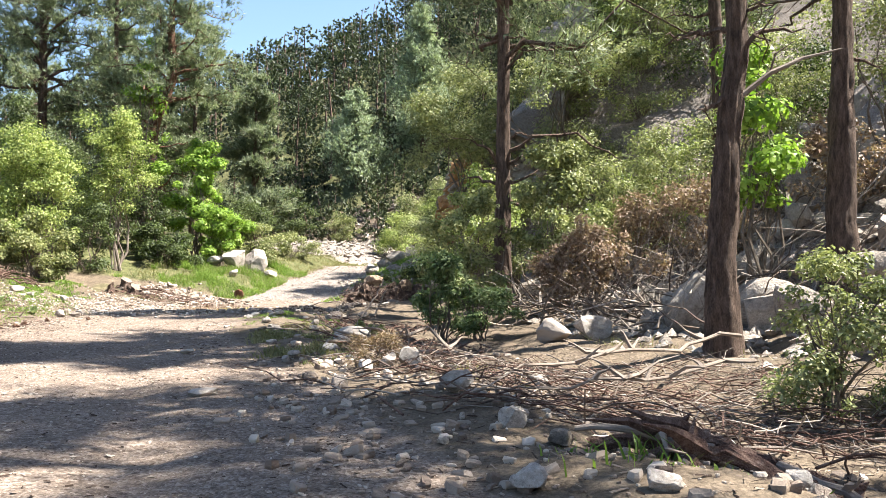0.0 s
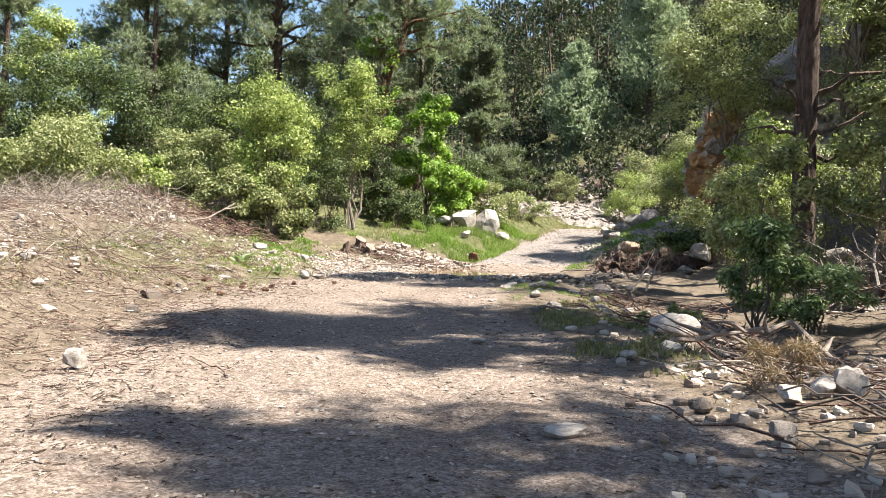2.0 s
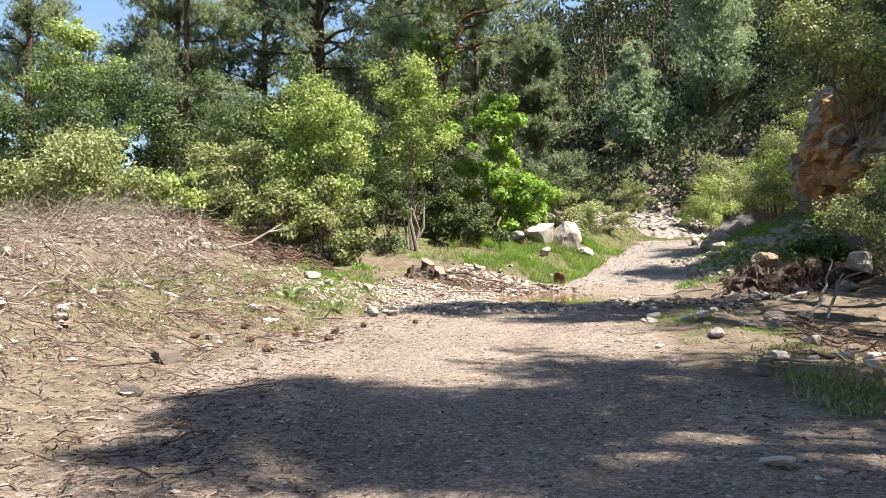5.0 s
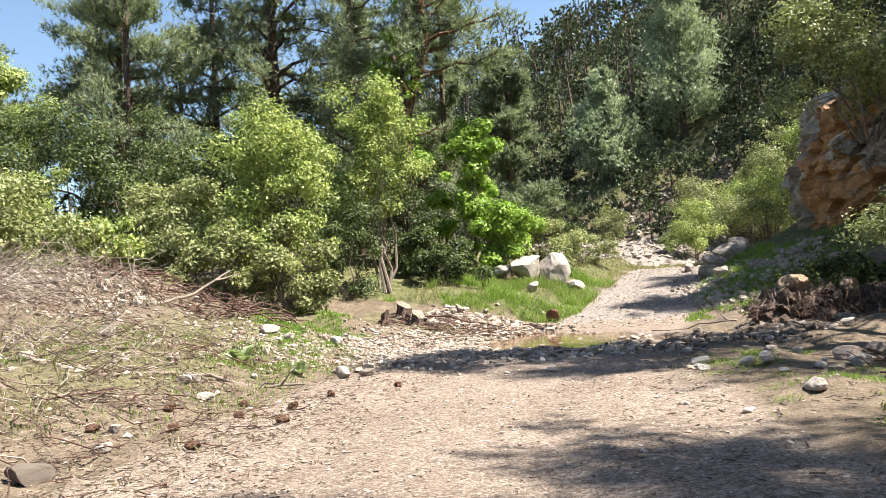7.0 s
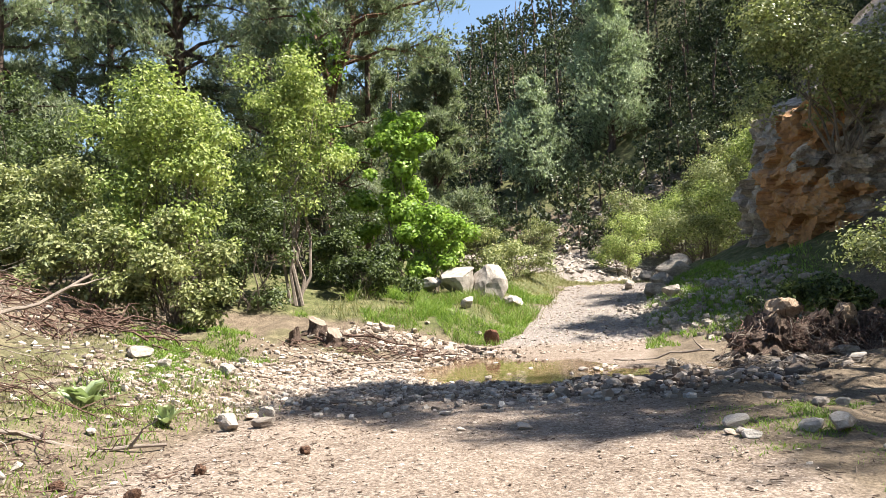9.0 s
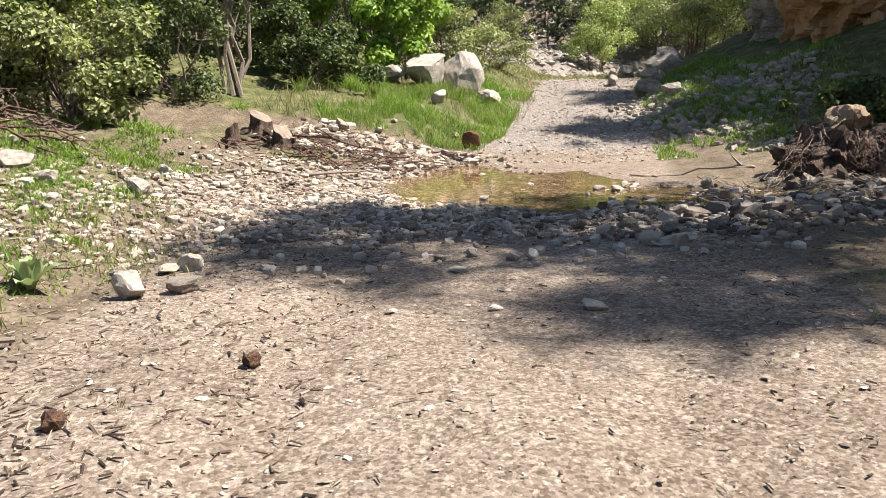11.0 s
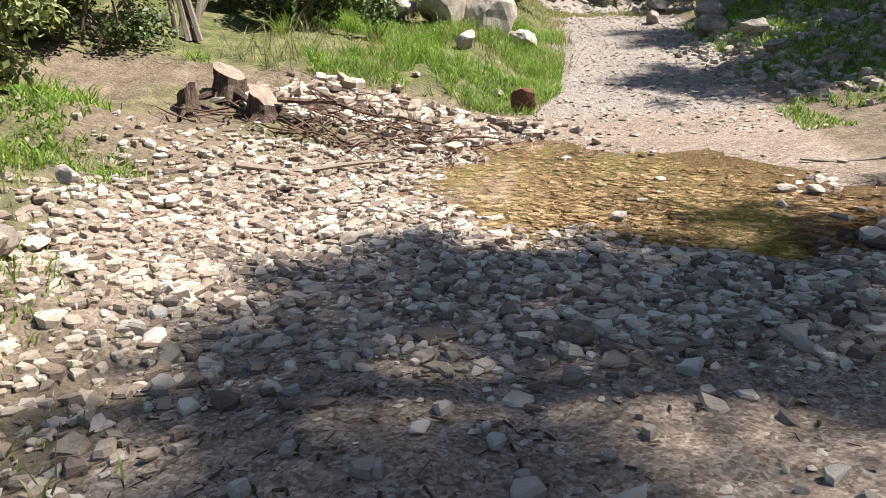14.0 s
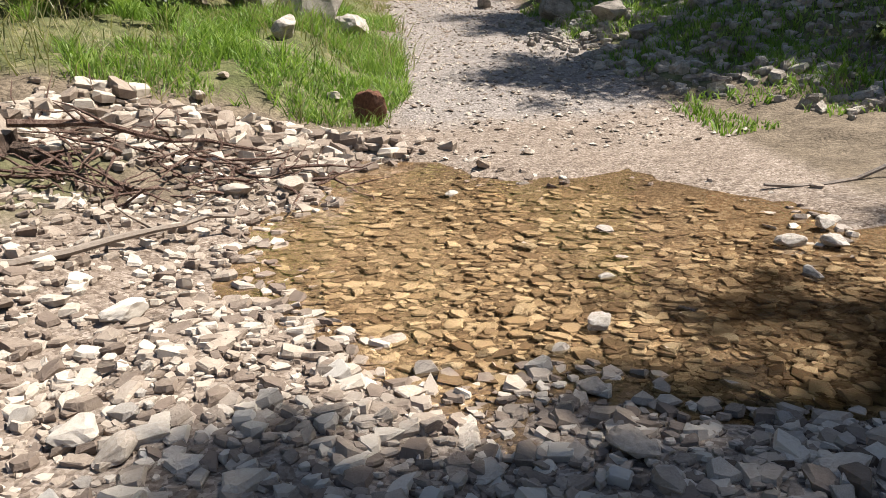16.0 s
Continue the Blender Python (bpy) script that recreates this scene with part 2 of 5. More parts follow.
def tube(pts, radii, n=8, rough=0.0, caps=True):
    """A bent, tapering round bar along pts."""
    p, r = np.asarray(pts, float), np.asarray(radii, float)
    d = np.gradient(p, axis=0)
    d /= np.linalg.norm(d, axis=1)[:, None] + 1e-9
    ref = np.array([0.31, 0.17, 0.93]) if abs(d[:, 2]).mean() < 0.8 else np.array([1.0, 0.1, 0.0])
    a = np.cross(d, ref)
    a /= np.linalg.norm(a, axis=1)[:, None] + 1e-9
    b = np.cross(d, a)
    th = np.arange(n) * 2 * math.pi / n
    rr = r[:, None] * (1 + rough * RNG.normal(size=(len(p), n)))
    v = p[:, None] + rr[..., None] * (np.cos(th)[None, :, None] * a[:, None] + np.sin(th)[None, :, None] * b[:, None])
    i, j = np.meshgrid(np.arange(len(p) - 1), np.arange(n), indexing="ij")
    k = (j + 1) % n
    f = np.stack([i * n + j, i * n + k, (i + 1) * n + k, (i + 1) * n + j], -1).reshape(-1, 4)
    v = v.reshape(-1, 3)
    if caps:
        q, s = np.arange(n), (len(p) - 1) * n
        fan = np.stack([np.full(n, n), (q + 1) % n, q], -1)
        return [(v, f), (np.vstack([v[:n], p[:1]]), fan), (np.vstack([v[s:], p[-1:]]), fan[:, [0, 2, 1]])]
    return [(v, f)]


def bend(a, b, k, wob):
    """k points from a to b with a wandering line."""
    a, b = np.asarray(a, float), np.asarray(b, float)
    t = np.linspace(0, 1, k)[:, None]
    w = np.cumsum(RNG.normal(size=(k, 3)), 0)
    w = w - t * w[-1] - (1 - t) * w[0]
    return a + (b - a) * t + w * wob * np.linalg.norm(b - a) / math.sqrt(k)


def ico(level):
    bm = bmesh.new()
    bmesh.ops.create_icosphere(bm, subdivisions=level, radius=1)
    bm.verts.ensure_lookup_table()
    v = np.array([x.co[:] for x in bm.verts])
    f = np.array([[x.index for x in t.verts] for t in bm.faces])
    bm.free()
    return v, f


OCTA = (np.array([(1, 0, 0), (-1, 0, 0), (0, 1, 0), (0, -1, 0), (0, 0, 1), (0, 0, -1), (0.75, 0.7, 0.15), (-0.7, -0.75, 0.1)]),
        np.array([(4, 0, 6), (4, 6, 2), (4, 2, 1), (4, 1, 7), (4, 7, 3), (4, 3, 0), (0, 3, 5), (0, 5, 6), (6, 5, 2), (2, 5, 1), (1, 5, 7), (7, 5, 3)]))
ICO1, ICO2, ICO3, ICO4 = ico(1), ico(2), ico(3), ico(4)


def lump(base, cuts, wob, rng):
    """A broken stone of radius one: a ball cut by planes, with a rough skin."""
    v = base[0].copy()
    v = v * 0.8 + 0.16 * v / abs(v).max(1)[:, None]
    for _ in range(cuts):
        n = rng.normal(size=3)
        n /= np.linalg.norm(n)
        h = rng.uniform(0.4, 0.78)
        s = v @ n - h
        v -= np.where(s > 0, s, 0)[:, None] * n * 0.92
    if wob:
        v *= 1 + wob * np.array([noise.fractal(Vector(p) * 2.2 + Vector((rng.uniform() * 0.01, cuts * 3.1, 7)), 1.0, 2.0, 4) for p in v])[:, None]
    return v, base[1]


def slab(rng, n=6):
    """A flat-topped angular stone of radius one: rings for foot, girth and top, closed by a fan."""
    a = (np.arange(n) + rng.uniform(-0.42, 0.42, n)) * 2 * math.pi / n
    q = rng.uniform(0.62, 1.15, n)
    lean = rng.normal(size=2) * 0.3
    rings = [np.stack([np.cos(a) * q * k, np.sin(a) * q * k, h + rng.normal(size=n) * w], 1) for k, h, w in ((0.8, -0.8, 0.05), (1.0, 0.2, 0.22), (0.8, 0.75, 0.06))]
    v = np.vstack(rings + [[[0, 0, 0.8]]])
    v[2 * n:, 2] += v[2 * n:, :2] @ lean
    i, j = np.meshgrid(np.arange(2), np.arange(n), indexing="ij")
    i, j, k = i.ravel(), j.ravel(), (j.ravel() + 1) % n
    f = np.vstack([np.stack([i * n + j, i * n + k, (i + 1) * n + k], -1), np.stack([i * n + j, (i + 1) * n + k, (i + 1) * n + j], -1)])
    top = np.stack([2 * n + np.arange(n), 2 * n + (np.arange(n) + 1) % n, np.full(n, 3 * n)], -1)
    return v, np.vstack([f, top])


def hash2(i, j, s):
    h = np.sin(i * 127.1 + j * 311.7 + s * 74.7) * 43758.5453
    return h - np.floor(h)


def vnoise(x, y, s):
    i, j = np.floor(x), np.floor(y)
    u, w = x - i, y - j
    u, w = u * u * (3 - 2 * u), w * w * (3 - 2 * w)
    a = hash2(i, j, s) * (1 - u) + hash2(i + 1, j, s) * u
    b = hash2(i, j + 1, s) * (1 - u) + hash2(i + 1, j + 1, s) * u
    return a * (1 - w) + b * w - 0.5


def step(a, b, x):
    t = np.clip((x - a) / (b - a), 0, 1)
    return t * t * (3 - 2 * t)


# ---- the lie of the land ----
ROAD_Y = [-60, 5, 8, 12, 18.7, 22, 26, 30, 33, 36, 47, 52, 58, 70, 110]
ROAD_X = [12, 2.4, 2.0, 1.2, -0.3, -0.1, 0.2, 1.2, 2.3, 3.7, 6.8, 8.6, 12.5, 24, 60]
LEVEL_Y = [-60, 24, 27, 29, 31.5, 33.5, 35, 36, 39.5, 47, 55, 70, 120]
LEVEL_Z = [0, 0, -0.05, -0.07, -0.07, -0.06, 0.03, 0.2, 0.58, 1.25, 1.4, 1.6, 1.6]
WATER_Z = -0.12
CLIFF_Y = [26, 30, 33, 36, 38.5, 42, 46, 50]
CLIFF_X = [18, 15.5, 13.6, 11.7, 9.95, 10.6, 12.8, 17]


def road_x(y):
    return np.interp(y, ROAD_Y, ROAD_X)


def half_width(y):
    return np.interp(y, [-60, 20, 26, 33, 36, 47, 110], [2.5, 2.5, 2.3, 2.2, 1.65, 1.65, 1.8])


def land(x, y, detail=True):
    """Height of the ground."""
    x, y = np.asarray(x, float), np.asarray(y, float)
    d, hw = x - road_x(y), half_width(y)
    z = np.interp(y, LEVEL_Y, LEVEL_Z)
    right, left = np.maximum(d - hw, 0), np.maximum(-d - hw, 0)
    # the hollow of the ford and the little side pool
    rho = np.minimum(np.hypot((x - 1.2) / 1.8, (y - 30.7) / 1.85), np.hypot((x - 2.8) / 2.4, (y - 29.1) / 1.0))
    rho = np.minimum(rho, np.hypot((x - 0.9) / 0.6, (y - 32.8) / 1.0))
    rho = np.minimum(rho, np.hypot((x + 1.55) / 0.45, (y - 32.7) / 0.4))
    hollow = np.minimum(0.24 * np.maximum(0, 1.25 - rho), 0.115)
    # left bank
    near = step(14, 20, y) * (1 - step(31, 33.5, y))
    z = z + near * np.minimum(np.maximum(left - 0.4, 0) * 0.26, 1.5) + (1 - near) * np.minimum(left * 0.14, 1.2)
    z = z + near * 0.75 * np.exp(-((x + 9.3) / 1.9) ** 2 - ((y - 29.0) / 2.6) ** 2)
    z = z + step(33, 35.5, y) * 0.28 * step(0.5, 1.5, left)
    z = z + np.maximum(-x - 12, 0) * 0.09
    z = z - 0.25 * np.exp(-((x + 3.6) / 1.0) ** 2 - ((y - 30.6) / 0.8) ** 2)
    # right: debris heap, ditch, then the steep rocky side
    early = 1 - step(24, 29, y)
    z = z + early * (0.12 * np.exp(-((right - 1.0) / 0.9) ** 2) - 0.32 * np.exp(-((right - 4.2) / 2.2) ** 2))
    z = z + early * (np.maximum(x - 10.6, 0) * 0.35 + np.maximum(x - 13.2, 0) * 0.5)
    z = z + (1 - early) * (1 - step(46, 50, y)) * right * (0.04 + 0.38 * step(32, 37, y))
    cl = step(0.7, 1.7, x - np.interp(y, CLIFF_Y, CLIFF_X)) * step(28, 32, y) * (1 - step(45, 50, y))
    z = z + cl * (3.6 + 0.5 * np.maximum(x - 11, 0))
    far = step(46, 52, y)
    z = z + far * np.minimum(np.maximum(right - 1.8, 0) * 0.5, 9)
    z = z - hollow
    # hills
    z = z + 0.42 * np.maximum(0, y - 70 + 0.9 * (x - 5)) * (y > 0) * (1 - 0.6 * step(120, 260, y))
    z = z + far * np.maximum(x - 14, 0) * 0.25
    z = z + np.maximum(x - 24, 0) * 0.25
    z = np.where(z > 50, 50 + (z - 50) * 0.2, z)
    z = z * (1 - 0.9 * step(300, 900, np.hypot(x, y)))
    if detail:
        off = step(0, 1.2, right + left)
        z = z + (0.05 + 0.13 * off) * vnoise(x * 1.3, y * 1.3, 1) + (0.03 + 0.06 * off) * vnoise(x * 3.7, y * 3.7, 2) + 0.02 * vnoise(x * 9, y * 9, 3)
        z = z + 1.5 * step(20, 60, np.abs(d)) * vnoise(x * 0.11, y * 0.11, 4)
        z = z + step(10.5, 12, x) * step(4, 8, y) * (1 - step(30, 40, y)) * (0.9 * vnoise(x * 0.8, y * 0.8, 5) + 0.5 * vnoise(x * 2.1, y * 2.1, 6))
        z = z + near * step(0.8, 2.5, left) * 0.35 * vnoise(x * 0.8, y * 0.8, 7)
        # wheel ruts
        z = z - 0.035 * np.exp(-((np.abs(d + 0.1) - 0.85) / 0.3) ** 2)
    return z


def ground(x, y):
    return float(land(x, y))


def axis_steps(a, b, fine, outer, k):
    g = np.geomspace(0.4, outer, k)
    return np.concatenate([a - g[::-1], np.arange(a, b, fine), b + g])


def build_ground():
    xs, ys = axis_steps(-10, 13, 0.17, 1500, 60), axis_steps(3, 47, 0.17, 1500, 66)
    X, Y = np.meshgrid(xs, ys, indexing="ij")
    Z = land(X, Y)
    n, m = X.shape
    i, j = np.meshgrid(np.arange(n - 1), np.arange(m - 1), indexing="ij")
    f = np.stack([i * m + j, (i + 1) * m + j, (i + 1) * m + j + 1, i * m + j + 1], -1).reshape(-1, 4)
    me = mesh_of("ground", [(np.stack([X, Y, Z], -1).reshape(-1, 3), f)], EARTH, True)
    d = np.abs(X - road_x(Y)) - half_width(Y)
    is_road = 1 - step(-0.5, 0.7, d)
    is_road = np.maximum(is_road, (1 - step(0.6, 1.1, np.hypot((X - 0.6) / 4.2, (Y - 29.2) / 4.0))))
    ramp = 1 - step(0.55, 1.15, np.hypot((X + 2.9) / 0.75, (Y - 31.6) / 2.1))
    is_road = is_road * (1 - ramp)
    is_scree = step(49, 54, Y) * (1 - step(64, 72, Y + 0.3 * (X - 5))) * step(1.0, 3.0, X) * (np.abs(X - road_x(Y)) > 1.5) + 0.75 * is_road * step(33.5, 35.5, Y) * (Y < 54) + (step(10.5, 13, X) * step(5, 9, Y) * (1 - step(40, 48, Y)))
    lft = -(X - road_x(Y)) - half_width(Y)
    is_grass = step(34, 36, Y) * (1 - step(52, 60, Y)) * step(0, 0.6, np.abs(lft + half_width(Y)) - half_width(Y)) * (np.abs(X - 2) < 9)
    is_grass = np.maximum(is_grass, 0.55 * step(18, 22, Y) * step(0.6, 1.6, lft) * (1 - step(3.5, 5.5, lft)) * (Y < 34))
    is_grass = np.maximum(is_grass, 0.9 * step(72, 80, Y + 0.4 * (X - 5)))
    is_grass = np.maximum(is_grass, 0.8 * step(9, 13, -X) * step(10, 20, Y))
    is_grass = is_grass * (1 - ramp)
    for label, val in (("is_road", is_road), ("is_scree", np.clip(is_scree, 0, 1)), ("is_grass", is_grass)):
        at = me.attributes.new(label, "FLOAT", "POINT")
        at.data.foreach_set("value", val.ravel().astype(np.float32))
    return tagged(new("ground", me), "stony dirt track and wooded valley floor", "ground", kind="structure")


GROUND = build_ground()


def build_water(name, x0, x1, y0, y1, label):
    xs, ys = np.arange(x0, x1, 0.1), np.arange(y0, y1, 0.1)
    X, Y = np.meshgrid(xs, ys, indexing="ij")
    wet = (land(X, Y) < WATER_Z + 0.02)
    n, m = X.shape
    i, j = np.nonzero(wet[:-1, :-1] | wet[1:, :-1] | wet[:-1, 1:] | wet[1:, 1:])
    f = np.stack([i * m + j, (i + 1) * m + j, (i + 1) * m + j + 1, i * m + j + 1], -1)
    ob = new(name, mesh_of(name, [(np.stack([X, Y, np.full(X.shape, WATER_Z)], -1).reshape(-1, 3), f)], WATER, True))
    ob.visible_shadow = False
    return tagged(ob, label, "water", kind="structure")


build_water("water_1", -2.4, 5.6, 27.4, 34.2, "shallow brown clear puddle across the track")

# ---- trees and bushes ----
DENSE = 0.98


def cards(c, d, length, width, up, rng, fine=False, fold=0.25):
    """Small leaf blades at centres c pointing along d, folded, or single facets where fine."""
    n = len(c)
    d = d / (np.linalg.norm(d, axis=1)[:, None] + 1e-9)
    u = up + rng.normal(size=(n, 3)) * 0.5
    s = np.cross(d, u)
    s /= np.linalg.norm(s, axis=1)[:, None] + 1e-9
    nrm = np.cross(s, d)
    L, W = length * rng.uniform(0.6, 1.25, (n, 1)), width * rng.uniform(0.7, 1.2, (n, 1))
    v = np.stack([c, c + d * L * 0.45 + s * W * 0.5 + nrm * W * fold, c + d * L, c + d * L * 0.45 - s * W * 0.5 + nrm * W * fold], 1)
    if fine:
        return v[:, 1:].reshape(-1, 3) - np.repeat(d * L * 0.3, 3, 0), np.arange(n * 3).reshape(-1, 3)
    k = np.arange(n) * 4
    f = np.concatenate([np.stack([k, k + 1, k + 2], -1), np.stack([k, k + 2, k + 3], -1)])
    return v.reshape(-1, 3), f


def tufts(c, d, blades, length, width, rng, face):
    """Brushes of pine needles: thin blades fanning round each direction."""
    n = len(c)
    C = np.repeat(c, blades, 0)
    D = np.repeat(d / (np.linalg.norm(d, axis=1)[:, None] + 1e-9), blades, 0) * 0.75 + rng.normal(size=(n * blades, 3)) * 0.55
    D /= np.linalg.norm(D, axis=1)[:, None] + 1e-9
    s = np.cross(D, np.repeat(face, blades, 0) + rng.normal(size=D.shape) * 0.5)
    s /= np.linalg.norm(s, axis=1)[:, None] + 1e-9
    L = length * rng.uniform(0.6, 1.2, (len(C), 1))
    v = np.stack([C - s * width * 0.5, C + s * width * 0.5, C + D * L], 1)
    return v.reshape(-1, 3), np.arange(len(C) * 3).reshape(-1, 3)


def outward(c):
    """Up and away from the trunk at the origin."""
    h = c[:, :2] / (np.linalg.norm(c[:, :2], axis=1)[:, None] + 0.3)
    return np.column_stack([h * 0.7, np.ones(len(c))])


def seed_of(rng):
    return rng.uniform(0, 40)


def trunk_mesh(pts, r0, r1, rng, sides=14):
    """A trunk with flared foot and furrowed plates."""
    p = np.asarray(pts, float)
    t = np.linspace(0, len(p) - 1, max(12, len(p) * (9 if sides < 20 else 26)))
    q = np.stack([np.interp(t, np.arange(len(p)), p[:, k]) for k in range(3)], 1)
    for _ in range(4):
        q[1:-1] = (q[:-2] + 2 * q[1:-1] + q[2:]) / 4
    u = np.linspace(0, 1, len(q))
    r = r0 + (r1 - r0) * u + r0 * 0.5 * np.exp(-np.maximum(q[:, 2] - q[0, 2], 0) / 0.35)
    tm = tube(q, r, sides, 0.015)
    v = tm[0][0].reshape(len(q), sides, 3)
    th, zz = np.meshgrid(np.arange(sides) * 2 * math.pi / sides, q[:, 2], indexing="xy")
    a, z = np.cos(th) * 3.2 + np.sin(th) * 1.1 + seed_of(rng), zz * 1.3
    fur = np.abs(vnoise(a * 1.6 + np.sin(th) * 2.0, z, 41)) * 0.46 + np.abs(vnoise(a * 3.3 - np.sin(th) * 4.0, z * 2.2, 42)) * 0.28 - 0.14
    v = q[:, None] + (v - q[:, None]) * (1 + fur)[..., None]
    tm[0] = (v.reshape(-1, 3), tm[0][1])
    return q, r, tm[:1]


def pine(x, y, pts, r0, r1, low, top, reach, label, seed, tuft=0.36, count=3000, blades=7, wide=0.036, skew=(0, 0), bark=None, limbs=30, dead=6, bare=0.25, sides=14):
    """Calabrian pine: trunk through pts, limbs from low to top metres, brushes of needles along their outer ends."""
    rng = np.random.default_rng(seed)
    wide, tuft = wide * max(1, y / 36), tuft * max(1, y / 44)
    if y > 40:
        blades, wide, tuft, count = 6, wide * 0.85, tuft * 0.72, int(count * 1.25)
    z0 = ground(x, y) - 0.15
    t = empty("pine_tree", x, y, z0, label, "tree")
    loc = np.array([x, y, z0])
    low, top = max(low - z0, 0.6), top - z0
    pts = np.vstack([[x, y, z0], np.asarray(pts, float)]) - loc
    q, r, tm = trunk_mesh(pts, r0, r1, rng, sides)
    part("trunk", tm, bark or BARK, t, smooth=True)
    C, D = [], []
    per = int(count * 1.25) // limbs
    for i in range(limbs + dead):
        is_dead = i >= limbs
        h = rng.uniform(low * 0.45, low) if is_dead else low + (top - low) * (i + rng.uniform()) / limbs
        h = min(h, pts[-1, 2] - 0.2)
        k = int(np.argmin(abs(q[:, 2] - h)))
        a = rng.uniform(0, 2 * math.pi)
        f = (h - low) / max(0.1, top - low)
        span = reach * (0.95 - 0.65 * max(f, 0)) * rng.uniform(0.6, 1.1)
        if is_dead:
            span = reach * rng.uniform(0.2, 0.5)
        out = np.array([math.cos(a) + skew[0], math.sin(a) + skew[1], rng.uniform(-0.1, 0.45) + 0.3 * f])
        end = q[k] + out * span
        if not is_dead:
            end[2] -= 0.12 * span * (1 - f)
        ln = bend(q[k], end, 8, 0.16)
        ln[:, 2] += np.sin(np.linspace(0, math.pi, 8)) * span * 0.08
        rr = np.linspace(min(r[k] * 0.45, 0.03 + 0.018 * span), 0.012, 8)
        lm = tube(ln, rr, 5, 0.1, False)
        for _ in range(3 if is_dead else 6):
            s = rng.integers(2, 7)
            tip = ln[s] + (rng.normal(size=3) * 0.55 + out * 0.5) * span * 0.28
            tw = bend(ln[s], tip, 4, 0.2)
            lm += tube(tw, np.linspace(0.016, 0.006, 4), 3, 0, False)
            if not is_dead:
                u = rng.uniform(0, 1, per // 9)
                C.append(tw[0] + (tw[-1] - tw[0]) * u[:, None] * 1.1 + rng.normal(size=(len(u), 3)) * 0.10 * (1 + span * 0.12))
                D.append(np.tile(tip - ln[s], (len(u), 1)) + np.array([0, 0, 0.25 * span]) + rng.normal(size=(len(u), 3)) * 0.2)
        part("limb", lm, bark or BARK, t, "bare dead limb" if is_dead else "")
        if not is_dead:
            u = rng.uniform(bare, 1.05, per * 4 // 10)
            base = np.stack([np.interp(u * 7, np.arange(8), ln[:, c]) for c in range(3)], 1)
            C.append(base + rng.normal(size=base.shape) * (0.10 + 0.09 * span) * np.array([1, 1, 0.6]))
            D.append(np.tile(out, (len(u), 1)) + rng.normal(size=base.shape) * 0.6 + np.array([0, 0, 0.5]))
    C, D = np.concatenate(C), np.concatenate(D)
    part("crown", [tufts(C, D, blades, tuft, wide, rng, outward(C))], NEEDLE, t, "grey-green needle brushes")
    return t


def bush(name, x, y, w, dep, h, mat, label, seed, n=5000, size=0.07, z=None, stems=9, narrow=0.5, clumps=26, open_foot=0.15, category="bush", twig=None, group="", droop=0.0):
    """A shrub or small broadleaf tree: several stems from the foot, twigs, and leaves in uneven clumps."""
    fine = size >= 0.085
    n, size = int(n * DENSE * (2 if fine else 1.4)), size * (1.36 if fine else 1.5)
    narrow = narrow if fine or narrow < 0.3 else max(narrow, 0.66)
    rng = np.random.default_rng(seed)
    z0 = (ground(x, y) if z is None else z) - 0.05
    t = empty(name, x, y, z0, label, category, group)
    clumps = int(clumps * 1.35)
    cc = rng.normal(size=(clumps, 3))
    cc /= np.linalg.norm(cc, axis=1)[:, None]
    cc *= rng.uniform(0.3, 1.12, (clumps, 1)) ** 0.6
    mid = h * (0.5 + open_foot * 0.5)
    cc = cc * np.array([w / 2, dep / 2, h * (0.5 - open_foot * 0.5)]) + np.array([0, 0, mid])
    cc[:, :2] *= np.clip(1.25 - 0.55 * cc[:, 2:] / h + 0.25 * rng.normal(size=(clumps, 1)), 0.4, 1.4)
    cc[:, 2] = np.clip(cc[:, 2], h * open_foot, h * 1.05)
    cr = (0.06 + 0.16 * rng.uniform(0, 1, clumps) ** 1.5) * min(w, dep, h)
    for i in range(stems):
        g = cc[i % clumps]
        foot = np.array([rng.normal() * w * 0.05, rng.normal() * dep * 0.05, 0])
        ln = bend(foot, g * np.array([0.9, 0.9, 1]), 7, 0.12)
        st = tube(ln, np.linspace(0.012 + 0.006 * h, 0.006, 7), 5, 0.08, False)
        for _ in range(4):
            o = cc[rng.integers(clumps)]
            s = rng.integers(3, 7)
            e = ln[s] + (o - ln[s]) * min(1, 0.4 * h / (np.linalg.norm(o - ln[s]) + 1e-6))
            st += tube(bend(ln[s], e, 4, 0.15), np.linspace(0.008, 0.003, 4), 3, 0, False)
        part("stem", st, twig or STEM, t)
    pick = rng.choice(clumps, n, p=cr ** 2 / (cr ** 2).sum())
    o = rng.normal(size=(n, 3))
    o /= np.linalg.norm(o, axis=1)[:, None]
    o *= rng.uniform(0.05, 1.3, (n, 1)) ** 0.6
    c = cc[pick] + o * cr[pick, None] * np.array([1.15, 1.15, 0.75])
    c += 0.10 * cr[pick, None] * rng.normal(size=c.shape)
    keep = c[:, 2] > 0.04
    c, o = c[keep], o[keep]
    face = o + np.array([0, 0, 0.55])
    d = np.cross(face, rng.normal(size=o.shape)) + 0.35 * o + rng.normal(size=o.shape) * 0.25 - np.array([0, 0, droop])
    part("foliage", [cards(c, d, size, size * narrow, face, rng, fine)], mat, t)
    return t


